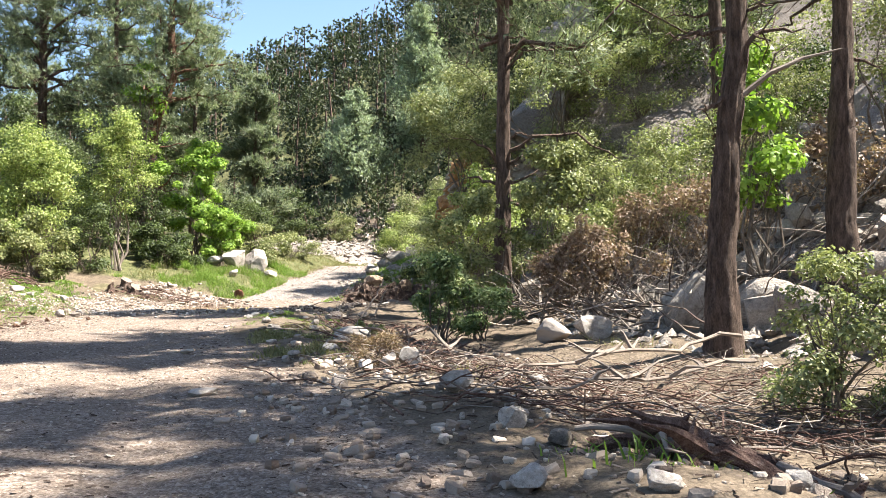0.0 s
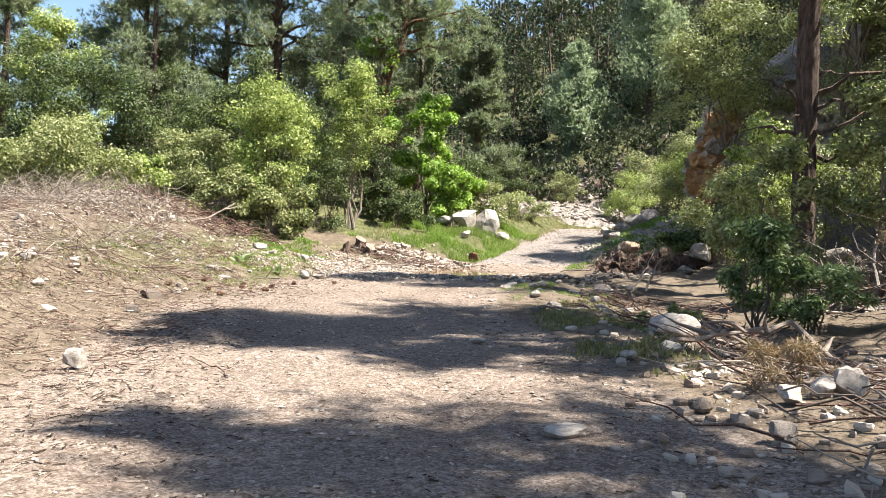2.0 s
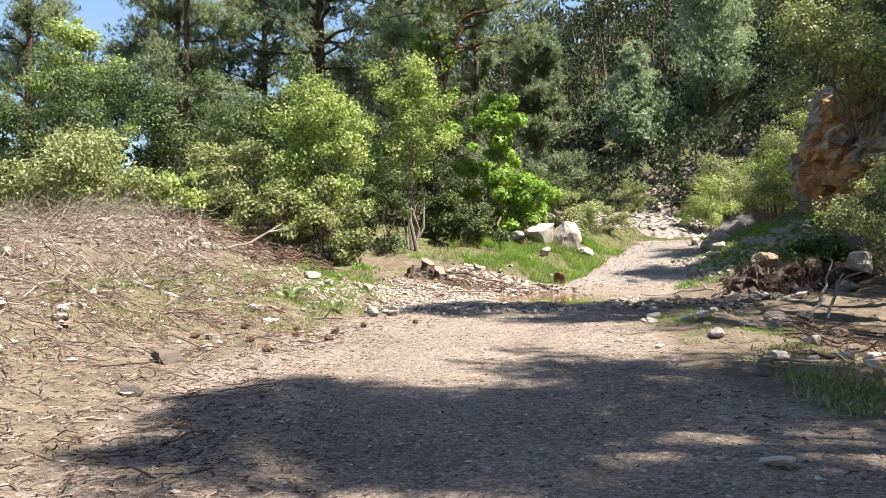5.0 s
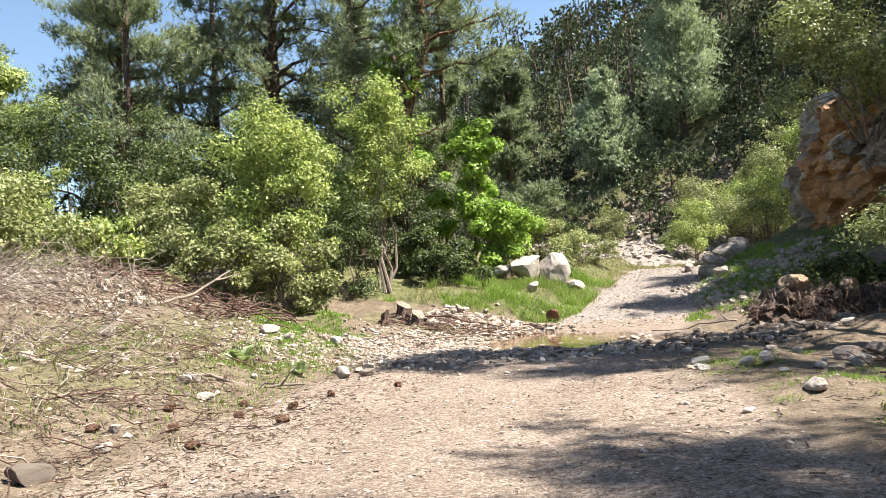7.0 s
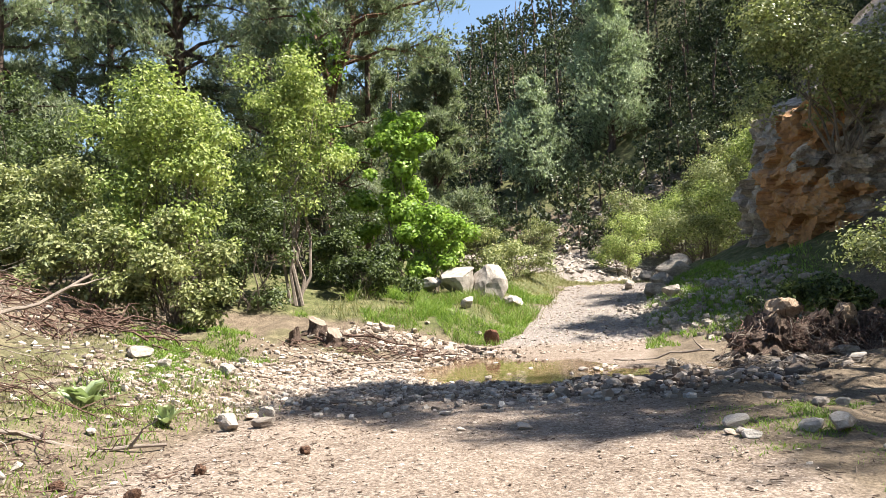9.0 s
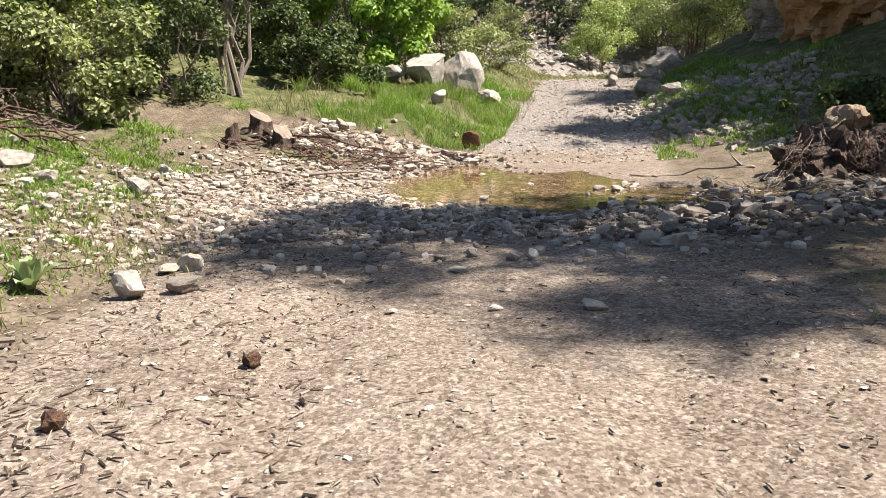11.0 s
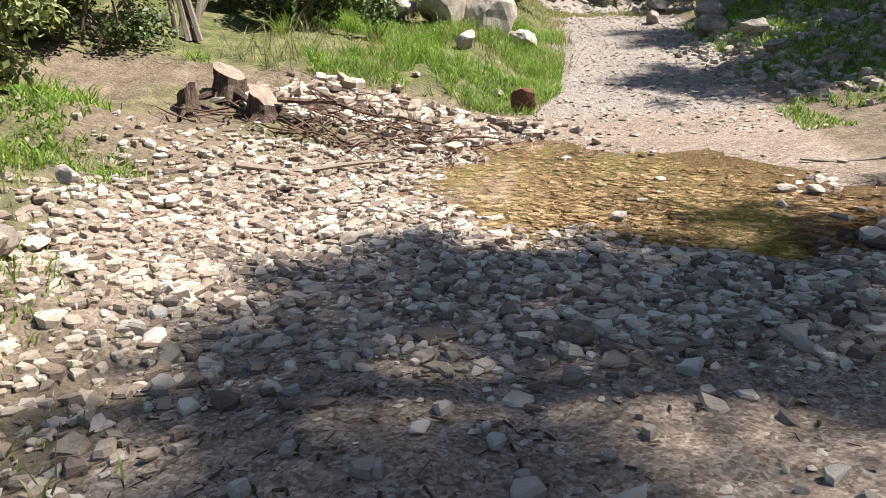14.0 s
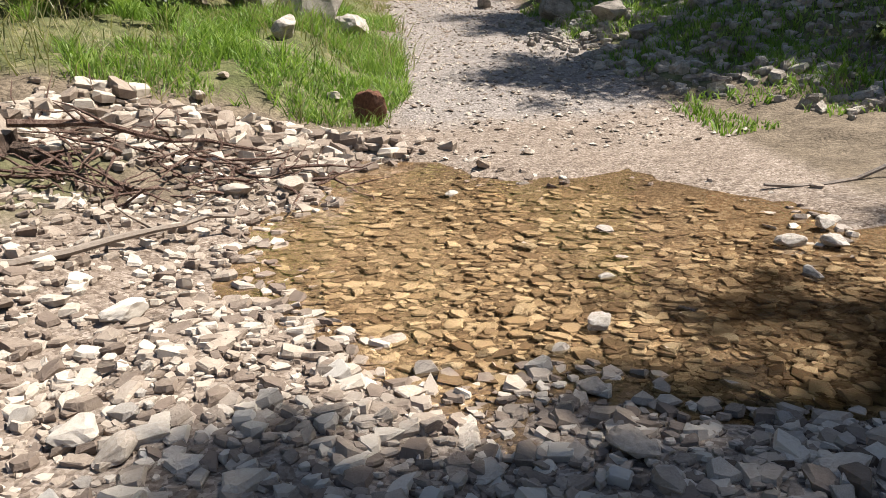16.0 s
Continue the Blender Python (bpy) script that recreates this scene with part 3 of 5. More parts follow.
# left of the track
pine(-3.75, 43, [(-3.4, 43, 4.0), (-3.1, 43, 8.0), (-2.2, 43, 10.4), (-2.35, 43, 12.2), (-2.3, 43, 14.5), (-2.0, 43, 18)], 0.27, 0.1, 7.5, 17.5, 4.6,
     "tall red-barked pine with a crooked leaning trunk", 11, count=6200, skew=(0.25, -0.1), bark=BARK_RED, limbs=46, dead=9)
pine(-9.6, 48, [(-9.55, 48, 6), (-9.5, 48, 11), (-9.5, 48, 15), (-9.4, 48, 20)], 0.3, 0.12, 9.5, 19.5, 5.0, "straight dark-trunked pine with long bare limbs", 12, count=4600, limbs=44, dead=14)
pine(-12.5, 57, [(-12.4, 57, 8), (-12.2, 57, 18)], 0.22, 0.08, 6, 17, 3.6, "slender pine behind the scrub", 13, count=2600)
pine(-16.5, 47, [(-16.4, 47, 7), (-16.0, 47.2, 17)], 0.25, 0.08, 6.5, 16.5, 4.4, "pine rising over the thicket", 14, count=4200)
pine(-22, 44, [(-22, 44, 6), (-21.5, 44, 15)], 0.25, 0.08, 5, 15, 4.4, "pine rising over the thicket", 15, count=4200)
pine(-19, 60, [(-19, 60, 8), (-18.5, 60, 18)], 0.25, 0.08, 5, 17.5, 4.6, "pine rising over the thicket", 16, count=3600)
pine(-5.5, 60, [(-5.4, 60, 8), (-5, 60, 17)], 0.24, 0.08, 4.5, 16.5, 4.0, "pine behind the crooked one", 17, count=3600)
pine(0.5, 58, [(0.6, 58, 6), (0.9, 58, 14)], 0.22, 0.07, 2.2, 13.5, 3.4, "bushy grey-green unseen pine added to shade the track", 18, count=5200, limbs=40)

# right of the track
_thick = pine(9.95, 14.5, [(9.95, 14.5, 1.6), (10.05, 14.5, 3.1), (10.25, 14.5, 4.6), (10.1, 14.5, 8), (10.0, 14.5, 19)], 0.24, 0.1, 8.5, 18.5, 3.8, "thick pine with deeply furrowed bark beside the ditch", 21, blades=7, count=5200, limbs=30, dead=10, skew=(-0.1, 0.35), sides=40)
_limb = np.array([(0.2, -0.1, 3.75), (0.7, -0.2, 4.15), (1.25, -0.2, 4.4), (1.85, -0.3, 4.55)]) - np.array([0, 0, _thick.location.z])
part("limb", tube(_limb, [0.05, 0.04, 0.03, 0.012], 7, 0.08) + tube(_limb[1] + np.array([(0, 0, 0), (0.1, 0, 0.3), (0.4, 0, 0.5)]), [0.025, 0.018, 0.006], 5, 0.05), TWIG, _thick, "bare pale dead limb")
pine(13.2, 16.2, [(13.25, 16.2, 3.5), (13.3, 16.2, 6), (13.3, 16, 19)], 0.28, 0.1, 10, 18.5, 3.6, "furrowed pine on the rocky slope", 22, count=1700, dead=8, skew=(0, 0.4), sides=32)
pine(9.3, 25.5, [(9.35, 25.5, 3), (9.4, 25.5, 7), (9.4, 25.5, 18)], 0.28, 0.1, 6.8, 18, 4.9, "dark straight pine in front of the cliff", 23, blades=4, count=3600, limbs=40, dead=8, skew=(0.5, 0.1), sides=28)
# Extra pine, tucked behind the thick trunk, to shade the track before the ford.
pine(14.25, 22.3, [(14.25, 22.3, 6), (14.0, 22.3, 12), (13.6, 22.3, 20)], 0.2, 0.08, 11.5, 19.5, 3.6, "slender pine added to shade the track before the ford", 58, blades=5, count=1200, limbs=24, skew=(-0.3, 0.1))
# Extra pine hidden behind the dark one; its crown shades the ford's near side.
pine(9.66, 26.8, [(9.66, 26.8, 8), (9.6, 26.8, 17.5)], 0.17, 0.07, 8.5, 17, 2.8, "slender pine added behind the dark straight one to shade the ford", 59, blades=5, count=1500, skew=(-0.1, 0))
pine(17.5, 41, [(17.5, 41, 10), (17.4, 41, 19)], 0.26, 0.1, 7, 18.5, 4.6, "pine above the cliff", 28, count=3400)
# Three pines out of view, added to throw dappled shade on the near track.
pine(13.5, 7.4, [(13.5, 7.4, 5), (13.4, 7.4, 19)], 0.26, 0.1, 9, 18.5, 4.0, "unseen pine added to shade the track", 30, count=1300)
pine(9.9, 4.8, [(9.9, 4.8, 5), (9.8, 4.8, 17)], 0.26, 0.1, 8, 16.5, 3.8, "unseen pine added to shade the track", 49, count=1700)
pine(11.0, 9.6, [(11, 9.6, 5), (11, 9.6, 18)], 0.26, 0.1, 8.5, 16.5, 3.0, "unseen pine added to shade the track", 50, count=1300)
pine(-7.0, 53, [(-7, 53, 8), (-6.8, 53, 17)], 0.2, 0.08, 5, 16.5, 4.0, "pine behind the crooked one", 45, count=3600)
pine(-14, 43, [(-14, 43, 7), (-13.8, 43, 15)], 0.22, 0.08, 5.5, 14.5, 4.2, "pine rising over the thicket", 46, count=4200)
pine(-2.5, 52, [(-2.4, 52, 8), (-2.2, 52, 16)], 0.2, 0.08, 3.5, 15.5, 3.8, "pine behind the crooked one", 47, count=4200)

pine(-25, 49, [(-25, 49, 7), (-25, 49, 17)], 0.22, 0.08, 5, 16.5, 4.8, "pine rising over the thicket", 48, count=3600)
pine(-19.5, 51, [(-19.4, 51, 9), (-19.2, 51, 21)], 0.24, 0.08, 6, 20.5, 4.6, "tall pine over the thicket", 91, count=3800, limbs=40)
pine(-13.0, 50, [(-13, 50, 9), (-12.8, 50, 20)], 0.22, 0.08, 6.5, 19.5, 4.2, "tall pine over the thicket", 92, count=3600, limbs=40)
pine(-6.2, 49, [(-6.2, 49, 9), (-6.0, 49, 20)], 0.2, 0.08, 8, 19.5, 4.0, "tall pine behind the crooked one", 93, count=3400, limbs=40)
# pines on the far slope that stand out
def conifer(x, y, h, w, n, label, seed):
    """A dense young pine, leafy to the ground, with rising sprays in whorls."""
    rng = np.random.default_rng(seed)
    z0 = ground(x, y) - 0.2
    t = empty("pine_tree", x, y, z0, label, "tree")
    q, r, tm = trunk_mesh([(0, 0, 0), (0.1, 0, h * 0.5), (0.15, 0, h)], 0.02 * h, 0.03, rng, 8)
    part("trunk", tm, BARK, t, smooth=True)
    C, D = [], []
    k = 90
    for i in range(k):
        u = (i + rng.uniform()) / k
        zb, a = h * (0.04 + 0.92 * u), rng.uniform(0, 2 * math.pi)
        span = w * 0.5 * (1.05 - 0.92 * u ** 1.15) * rng.uniform(0.55, 1.12)
        end = np.array([math.cos(a) * span, math.sin(a) * span, zb + span * rng.uniform(0.15, 0.6)])
        ln = bend((0, 0, zb), end, 5, 0.1)
        part("limb", tube(ln, np.linspace(0.05, 0.012, 5), 4, 0, False), BARK, t)
        m = n // k
        v = rng.uniform(0.2, 1.06, m) ** 0.8
        C.append(np.outer(1 - v, ln[0]) + np.outer(v, end) + rng.normal(size=(m, 3)) * (0.12 + 0.16 * span) * np.array([1, 1, 0.7]))
        D.append(np.tile(end - ln[0], (m, 1)) * 0.4 + rng.normal(size=(m, 3)) * 0.4 + np.array([0, 0, span * 0.6 + 0.3]))
    C = np.concatenate(C)
    part("crown", [tufts(C, np.concatenate(D), 6, 0.3, 0.075, rng, outward(C))], NEEDLE_PALE, t, "pale grey-green needle sprays")


conifer(9.0, 80, 9.6, 7.2, 11000, "broad grey-green conical pine on the far slope", 71)
conifer(15.5, 81, 15.5, 8.6, 12000, "tall pale conical pine on the far slope", 72)


def far_woods(name, spots, label, seed, mat, per=190, blades=5, tall=(7, 12)):
    """Many far trees in one mesh: crowns built of clumped brushes on thin trunks."""
    rng = np.random.default_rng(seed)
    out, wood = [], []
    for x, y in spots:
        z, h = ground(x, y), rng.uniform(*tall)
        w = h * rng.uniform(0.24, 0.36)
        k = 16
        cc = rng.normal(size=(k, 3))
        cc /= np.linalg.norm(cc, axis=1)[:, None]
        cc = cc * rng.uniform(0.5, 1, (k, 1)) * np.array([w, w, h * 0.46]) + np.array([0, 0, h * 0.5])
        cc[:, :2] *= np.clip(1.5 - cc[:, 2:] / h, 0.35, 1.1)
        near = y < 108 and h > 5
        per_tree, thin = (per * 3 // 2, 0.72) if near else (per * 7 // 10, 1.9 if h < 5 else 1.0)
        pick = rng.integers(k, size=per_tree)
        o = rng.normal(size=(per_tree, 3))
        o /= np.linalg.norm(o, axis=1)[:, None]
        c = cc[pick] + o * rng.uniform(0.3, 1.0, (per_tree, 1)) * h * 0.11 * np.array([1.2, 1.2, 0.7]) + np.array([x, y, z])
        out.append(tufts(c, o + np.array([0, 0, 0.9]), blades, 0.044 * h * thin, 0.032 * h * thin, rng, o + np.array([0, 0, 0.6])))
        wood += tube([(x, y, z - 0.4), (x + rng.normal() * 0.2, y, z + h * 0.45), (x + rng.normal() * 0.3, y, z + h * 0.9)], [0.016 * h, 0.012 * h, 0.004 * h], 4, 0, False)
    me = mesh_of(name, out + wood, [mat, BARK], slots=[0] * len(out) + [1] * len(wood))
    return tagged(new(name, me), label, "woods", kind="stuff")


def hill_spots(n, x0, x1, y0, y1, gap, seed, ok):
    rng = np.random.default_rng(seed)
    got = []
    for _ in range(n * 12):
        x, y = rng.uniform(x0, x1), rng.uniform(y0, y1)
        if ok(x, y) and all((x - a) ** 2 + (y - b) ** 2 > gap * gap for a, b in got):
            got.append((x, y))
        if len(got) >= n:
            break
    return got


# Far woods and scrub; their shade is partly put into the needle colour.
far_woods("far_woods", hill_spots(330, -55, 60, 64, 165, 3.0, 5, lambda x, y: y + 0.45 * (x - 5) > 72 and not (-1 < x < 22 and y < 83) and -0.42 * y < x - 3 < 0.36 * y and math.hypot(x - 9, y - 82) > 4 and math.hypot(x - 15.5, y - 82) > 4), "pine woods covering the far hillside", 81, NEEDLE_FAR_SHADED)
far_woods("hill_scrub", hill_spots(300, -3, 30, 62, 92, 1.5, 9, lambda x, y: y + 0.3 * (x - 5) > 66 and math.hypot(x - 9, y - 79) > 4 and math.hypot(x - 15.5, y - 80) > 4.5), "dark scrub at the foot of the far hill", 84, NEEDLE_FAR_SHADED, per=110, tall=(1.8, 4.0))
far_woods("hill_woods", hill_spots(70, 12, 34, 57, 92, 2.8, 12, lambda x, y: x > (17.5 if y < 82 else 14) and math.hypot(x - 15.5, y - 81) > 5), "dark pine woods on the hillside above the scree", 85, NEEDLE_FAR_SHADED, per=170, tall=(4.5, 8))
far_woods("slope_woods", hill_spots(32, 27, 48, 4, 76, 3.4, 6, lambda x, y: True), "pine woods on the steep side slope", 82, NEEDLE_FAR_SHADED, tall=(6, 11))
far_woods("left_woods", hill_spots(70, -60, -9, 44, 110, 3.2, 8, lambda x, y: x < -9 - 0.1 * (y - 44)), "scrub and pines filling the valley side", 83, NEEDLE_FAR_SHADED, per=120, tall=(3.5, 8.5))

# ---- bushes by space ----
bush("tree_sapling", -5.3, 32.6, 2.9, 2.4, 5.6, LEAF_YELLOW, "yellow-green leafy young tree at the track's edge", 31, n=11000, size=0.068, clumps=60, category="tree", open_foot=0.12)
bush("tree_sapling", -3.3, 36.0, 2.7, 2.2, 6.3, LEAF_YELLOW, "yellow-green young tree on thin pale stems", 32, n=7500, size=0.07, clumps=46, open_foot=0.36, category="tree", twig=TWIG, stems=7)
bush("lime_bush", -1.0, 41.5, 3.0, 2.0, 5.6, LEAF_LIME, "bright lime-green climber round the pine", 33, n=6000, size=0.13, narrow=0.8, clumps=26)
bush("lime_bush", 0.1, 40.6, 2.6, 1.8, 2.6, LEAF_LIME, "bright lime-green leafy bush above the boulders", 34, n=4500, size=0.12, narrow=0.7)
bush("olive_bush", 1.6, 42.2, 2.6, 1.8, 2.0, LEAF_OLIVE, "grey-olive shrub behind the boulders", 35, n=3500, size=0.07)
bush("dark_bush", -2.2, 38.8, 2.4, 1.8, 1.7, LEAF_DARK, "dark green low shrub under the pine", 36, n=4000, size=0.08)
bush("dark_bush", -1.7, 37.6, 1.8, 1.3, 1.2, LEAF_DARK, "low dark undergrowth at the edge of the grass", 201, n=3000, size=0.07, open_foot=0.0)
bush("dark_bush", -6.5, 38, 4.5, 3.0, 5.0, LEAF_DARK, "dark evergreen thicket behind the saplings", 37, n=9000, size=0.11, clumps=36)
bush("olive_bush", -8.3, 33.5, 2.6, 2.4, 3.4, LEAF_OLIVE, "round olive-green bush on the bank", 38, n=7000, size=0.075)
bush("olive_bush", -7.2, 35, 2.4, 2.2, 2.6, LEAF_YELLOW, "small light green bush on the bank", 39, n=5000, size=0.08)
bush("olive_bush", -11.8, 30.5, 3.6, 3.0, 3.2, LEAF_OLIVE, "sprawling olive-green bush on the mound", 40, n=9000, size=0.08, clumps=36)
bush("dark_bush", -10.8, 37, 4.2, 3.4, 5.6, LEAF_DARK, "tall dark evergreen shrub", 41, n=9000, size=0.11, clumps=36)
bush("dark_bush", -15, 37, 5.0, 3.6, 6.8, LEAF_DARK, "tall dark evergreen shrub", 42, n=10000, size=0.12, clumps=40)
bush("lime_bush", -16.5, 39.5, 4.0, 3.0, 8.4, LEAF_YELLOW, "tall bright green shrub in the thicket", 43, n=8000, size=0.13, clumps=36)
bush("dark_bush", -19.5, 35, 5.0, 4.0, 6.0, LEAF_DARK, "tall dark evergreen shrub", 44, n=8000, size=0.12)
bush("olive_bush", -14.5, 27, 3.6, 3.2, 3.6, LEAF_OLIVE, "olive-green bush above the bank", 45, n=8000, size=0.085, clumps=34)
bush("olive_bush", -15, 21, 4.0, 3.2, 3.4, LEAF_OLIVE, "olive-green bush above the bank", 46, n=6000, size=0.085)

bush("olive_bush", -6.4, 31.4, 2.4, 1.6, 1.9, LEAF_OLIVE, "low olive shrub below the saplings", 151, n=4000, size=0.07, open_foot=0.0)
bush("dark_bush", -4.2, 35.2, 3.0, 2.0, 2.6, LEAF_DARK, "dark shrub behind the thin stems", 152, n=4500, size=0.09, open_foot=0.0)
bush("dark_bush", -3.6, 40.8, 3.4, 2.4, 3.4, LEAF_DARK, "dark shrub round the pine's foot", 153, n=5000, size=0.1, open_foot=0.0)
bush("dark_bush", -8.8, 41, 5.0, 3.0, 6.4, LEAF_DARK, "dark evergreen thicket below the pines", 154, n=8000, size=0.13, clumps=34)
bush("olive_bush", -12.6, 34, 3.4, 2.6, 4.0, LEAF_YELLOW, "light green bush in the thicket", 155, n=6500, size=0.1, clumps=30)
bush("olive_bush", -9.8, 32, 2.2, 1.8, 2.2, LEAF_YELLOW, "small light green bush on the bank", 156, n=4000, size=0.08)
bush("dark_bush", -13.5, 45.5, 6.0, 3.0, 7.5, LEAF_DARK, "dark evergreen thicket below the pines", 157, n=7000, size=0.15, clumps=34)
bush("dark_bush", -4.5, 47, 5.0, 3.0, 6.0, LEAF_DARK, "dark evergreen thicket behind the crooked pine", 158, n=6500, size=0.14, clumps=34)
bush("lime_bush", -3.2, 42.0, 2.0, 1.8, 10.0, LEAF_LIME, "bright green climber hanging in the crooked pine", 159, n=1500, size=0.13, narrow=0.7, clumps=30, open_foot=0.35)
bush("olive_bush", 3.2, 46.5, 2.4, 1.6, 1.4, LEAF_OLIVE, "low scrub beyond the boulders", 160, n=3000, size=0.09, open_foot=0.0)
bush("dark_bush", 0.2, 52, 4.0, 3.0, 3.0, LEAF_DARK, "dark scrub at the bend", 161, n=5000, size=0.12, open_foot=0.0)
bush("dark_bush", -17.5, 31, 4.0, 3.0, 5.0, LEAF_DARK, "dark evergreen shrub above the bank", 162, n=6500, size=0.11)
bush("olive_bush", 17.5, 56, 5, 4, 5.5, LEAF_YELLOW, "rounded yellow-green bush above the cliff", 165, n=6000, size=0.13)
bush("olive_bush", 13.8, 47.5, 4, 3.4, 4.5, LEAF_YELLOW, "yellow-green bush behind the cliff", 166, n=6000, size=0.12)
bush("dark_bush", 16.5, 36, 5, 4, 5.5, LEAF_DARK, "dark tree crown above the cliff", 167, n=6000, size=0.14)
bush("olive_bush", 14.5, 22, 3.0, 2.6, 4.0, LEAF_OLIVE, "straggling shrub on the rocky slope", 168, n=3500, size=0.09, open_foot=0.3)
bush("olive_bush", 16.5, 19, 3.0, 2.6, 4.5, LEAF_OLIVE, "straggling shrub on the rocky slope", 169, n=3000, size=0.1, open_foot=0.3)
bush("olive_bush", 9.2, 30.5, 3.0, 2.4, 3.4, LEAF_OLIVE, "olive-grey shrub at the foot of the slope", 170, n=4500, size=0.09)
bush("olive_bush", 11.6, 31.5, 3.2, 2.4, 4.6, LEAF_OLIVE, "olive shrub against the rock face", 171, n=5000, size=0.1)

bush("olive_bush", 15.0, 32.4, 4.2, 3.0, 5.2, LEAF_OLIVE, "olive scrub hanging over the end of the rock face", 200, n=5000, size=0.11, open_foot=0.0)
# right side
bush("tree_sapling", 10.4, 36.2, 4.2, 3.6, 5.2, LEAF_OLIVE, "olive-green leafy tree on top of the cliff", 51, n=10000, size=0.12, clumps=40, z=4.4, category="tree")
bush("tree_sapling", 13.8, 33.5, 4.0, 3.4, 6.5, LEAF_OLIVE, "olive leafy tree above the rock face", 52, n=9000, size=0.12, clumps=36, z=4.8, category="tree")
bush("oleander", 6.5, 19.8, 1.4, 1.2, 1.9, LEAF_OLEANDER, "green oleander with narrow leaves", 53, n=2600, size=0.16, narrow=0.2, clumps=18)
bush("oleander", 7.3, 19.2, 1.5, 1.3, 1.3, LEAF_OLEANDER, "low oleander with narrow leaves", 54, n=1800, size=0.15, narrow=0.2, clumps=14)
bush("dead_bush", 9.5, 19.2, 2.2, 1.6, 2.4, LEAF_DEAD, "dried-out pinkish brown bush", 55, n=5000, size=0.06, twig=TWIG)
bush("olive_bush", 10.0, 22.8, 2.4, 2.2, 4.4, LEAF_OLIVE, "tall olive-grey shrub with pale bare stems", 56, n=5000, size=0.08, twig=TWIG, stems=14, open_foot=0.35)
bush("olive_bush", 8.0, 23.5, 2.6, 2.0, 3.6, LEAF_OLIVE, "olive-grey shrub in front of the pine", 57, n=5000, size=0.075, twig=TWIG)
bush("olive_bush", 12.0, 26.5, 3.0, 2.6, 4.4, LEAF_OLIVE, "olive shrub in the shade of the slope", 58, n=5000, size=0.1)
bush("lime_bush", 12.4, 17.6, 2.4, 1.8, 5.4, LEAF_LIME, "thin sapling with sparse bright green leaves", 59, n=1300, size=0.15, narrow=0.7, open_foot=0.4, clumps=14)
bush("green_sapling", 8.9, 10.4, 1.4, 1.2, 1.7, LEAF_OLIVE, "small leafy sapling in the ditch", 60, n=4200, size=0.042, clumps=18, open_foot=0.1)
bush("green_sapling", 10.4, 10.6, 1.6, 1.2, 1.3, LEAF_OLIVE, "small leafy shrub in the ditch", 61, n=3000, size=0.045, clumps=16)
bush("olive_bush", 11.8, 50.0, 4.0, 3.2, 4.6, LEAF_OLIVE, "rounded olive-green bush above the scree", 62, n=7000, size=0.11)
bush("olive_bush", 13.2, 54, 4.4, 3.8, 4.6, LEAF_YELLOW, "rounded yellow-green bush above the scree", 63, n=7000, size=0.12)
bush("olive_bush", 15, 62, 4.6, 4.0, 4.4, LEAF_YELLOW, "rounded yellow-green bush above the scree", 65, n=6000, size=0.13)
bush("dark_bush", 8.5, 33.5, 2.6, 1.2, 1.0, LEAF_DARK, "low ivy and weeds at the foot of the cliff", 67, n=2500, size=0.08)
bush("olive_bush", 16.8, 24.5, 3.2, 2.8, 4.5, LEAF_OLIVE, "straggling shrub on the rocky slope", 172, n=3500, size=0.1, open_foot=0.2)
bush("dark_bush", 19.0, 26.5, 3.6, 3.0, 5.0, LEAF_DARK, "dark shrub high on the rocky slope", 173, n=3500, size=0.12)
bush("olive_bush", 17.2, 29.5, 3.6, 3.0, 4.5, LEAF_YELLOW, "light green shrub high on the rocky slope", 174, n=3500, size=0.12)
bush("dark_bush", 20.5, 21.5, 3.6, 3.0, 5.0, LEAF_DARK, "dark shrub high on the rocky slope", 175, n=3500, size=0.12)
bush("dead_bush", 13.2, 20.5, 2.4, 2.0, 2.6, LEAF_DEAD, "dry brown scrub on the rocky slope", 176, n=2500, size=0.07, twig=TWIG)
bush("dead_bush", 14.8, 18.2, 2.4, 2.0, 2.4, LEAF_DEAD, "dry brown scrub on the rocky slope", 177, n=2000, size=0.07, twig=TWIG)
bush("olive_bush", 9.4, 28.4, 2.4, 2.2, 4.6, LEAF_YELLOW, "light green leafy shrub behind the dark pine", 178, n=3800, size=0.1, narrow=0.6, open_foot=0.3)
bush("olive_bush", -5.0, 32.0, 2.2, 1.5, 2.3, LEAF_OLIVE, "dense olive shrub at the saplings' feet", 179, n=4500, size=0.065, open_foot=0.0, stems=14)
bush("olive_bush", 13.8, 25.4, 2.8, 2.2, 4.0, LEAF_OLIVE, "olive shrub on the rocky slope", 181, n=3500, size=0.09, open_foot=0.1)
bush("olive_bush", 15.2, 27.6, 3.0, 2.4, 4.5, LEAF_OLIVE, "olive shrub on the rocky slope", 182, n=3500, size=0.11)
bush("lime_bush", 14.2, 29.4, 3.0, 2.4, 4.5, LEAF_YELLOW, "light green shrub on the rocky slope", 183, n=3500, size=0.11)
bush("dead_bush", 12.4, 23.2, 2.2, 1.8, 2.8, LEAF_DEAD, "dry brown scrub on the rocky slope", 184, n=2500, size=0.07, twig=TWIG)
bush("olive_bush", 14.8, 51.5, 4.6, 3.6, 6.0, LEAF_OLIVE, "rounded olive-green bush above the scree", 185, n=6000, size=0.12)
bush("olive_bush", 10.4, 58, 3.6, 3.0, 3.4, LEAF_YELLOW, "rounded yellow-green bush on the scree", 186, n=4500, size=0.12)
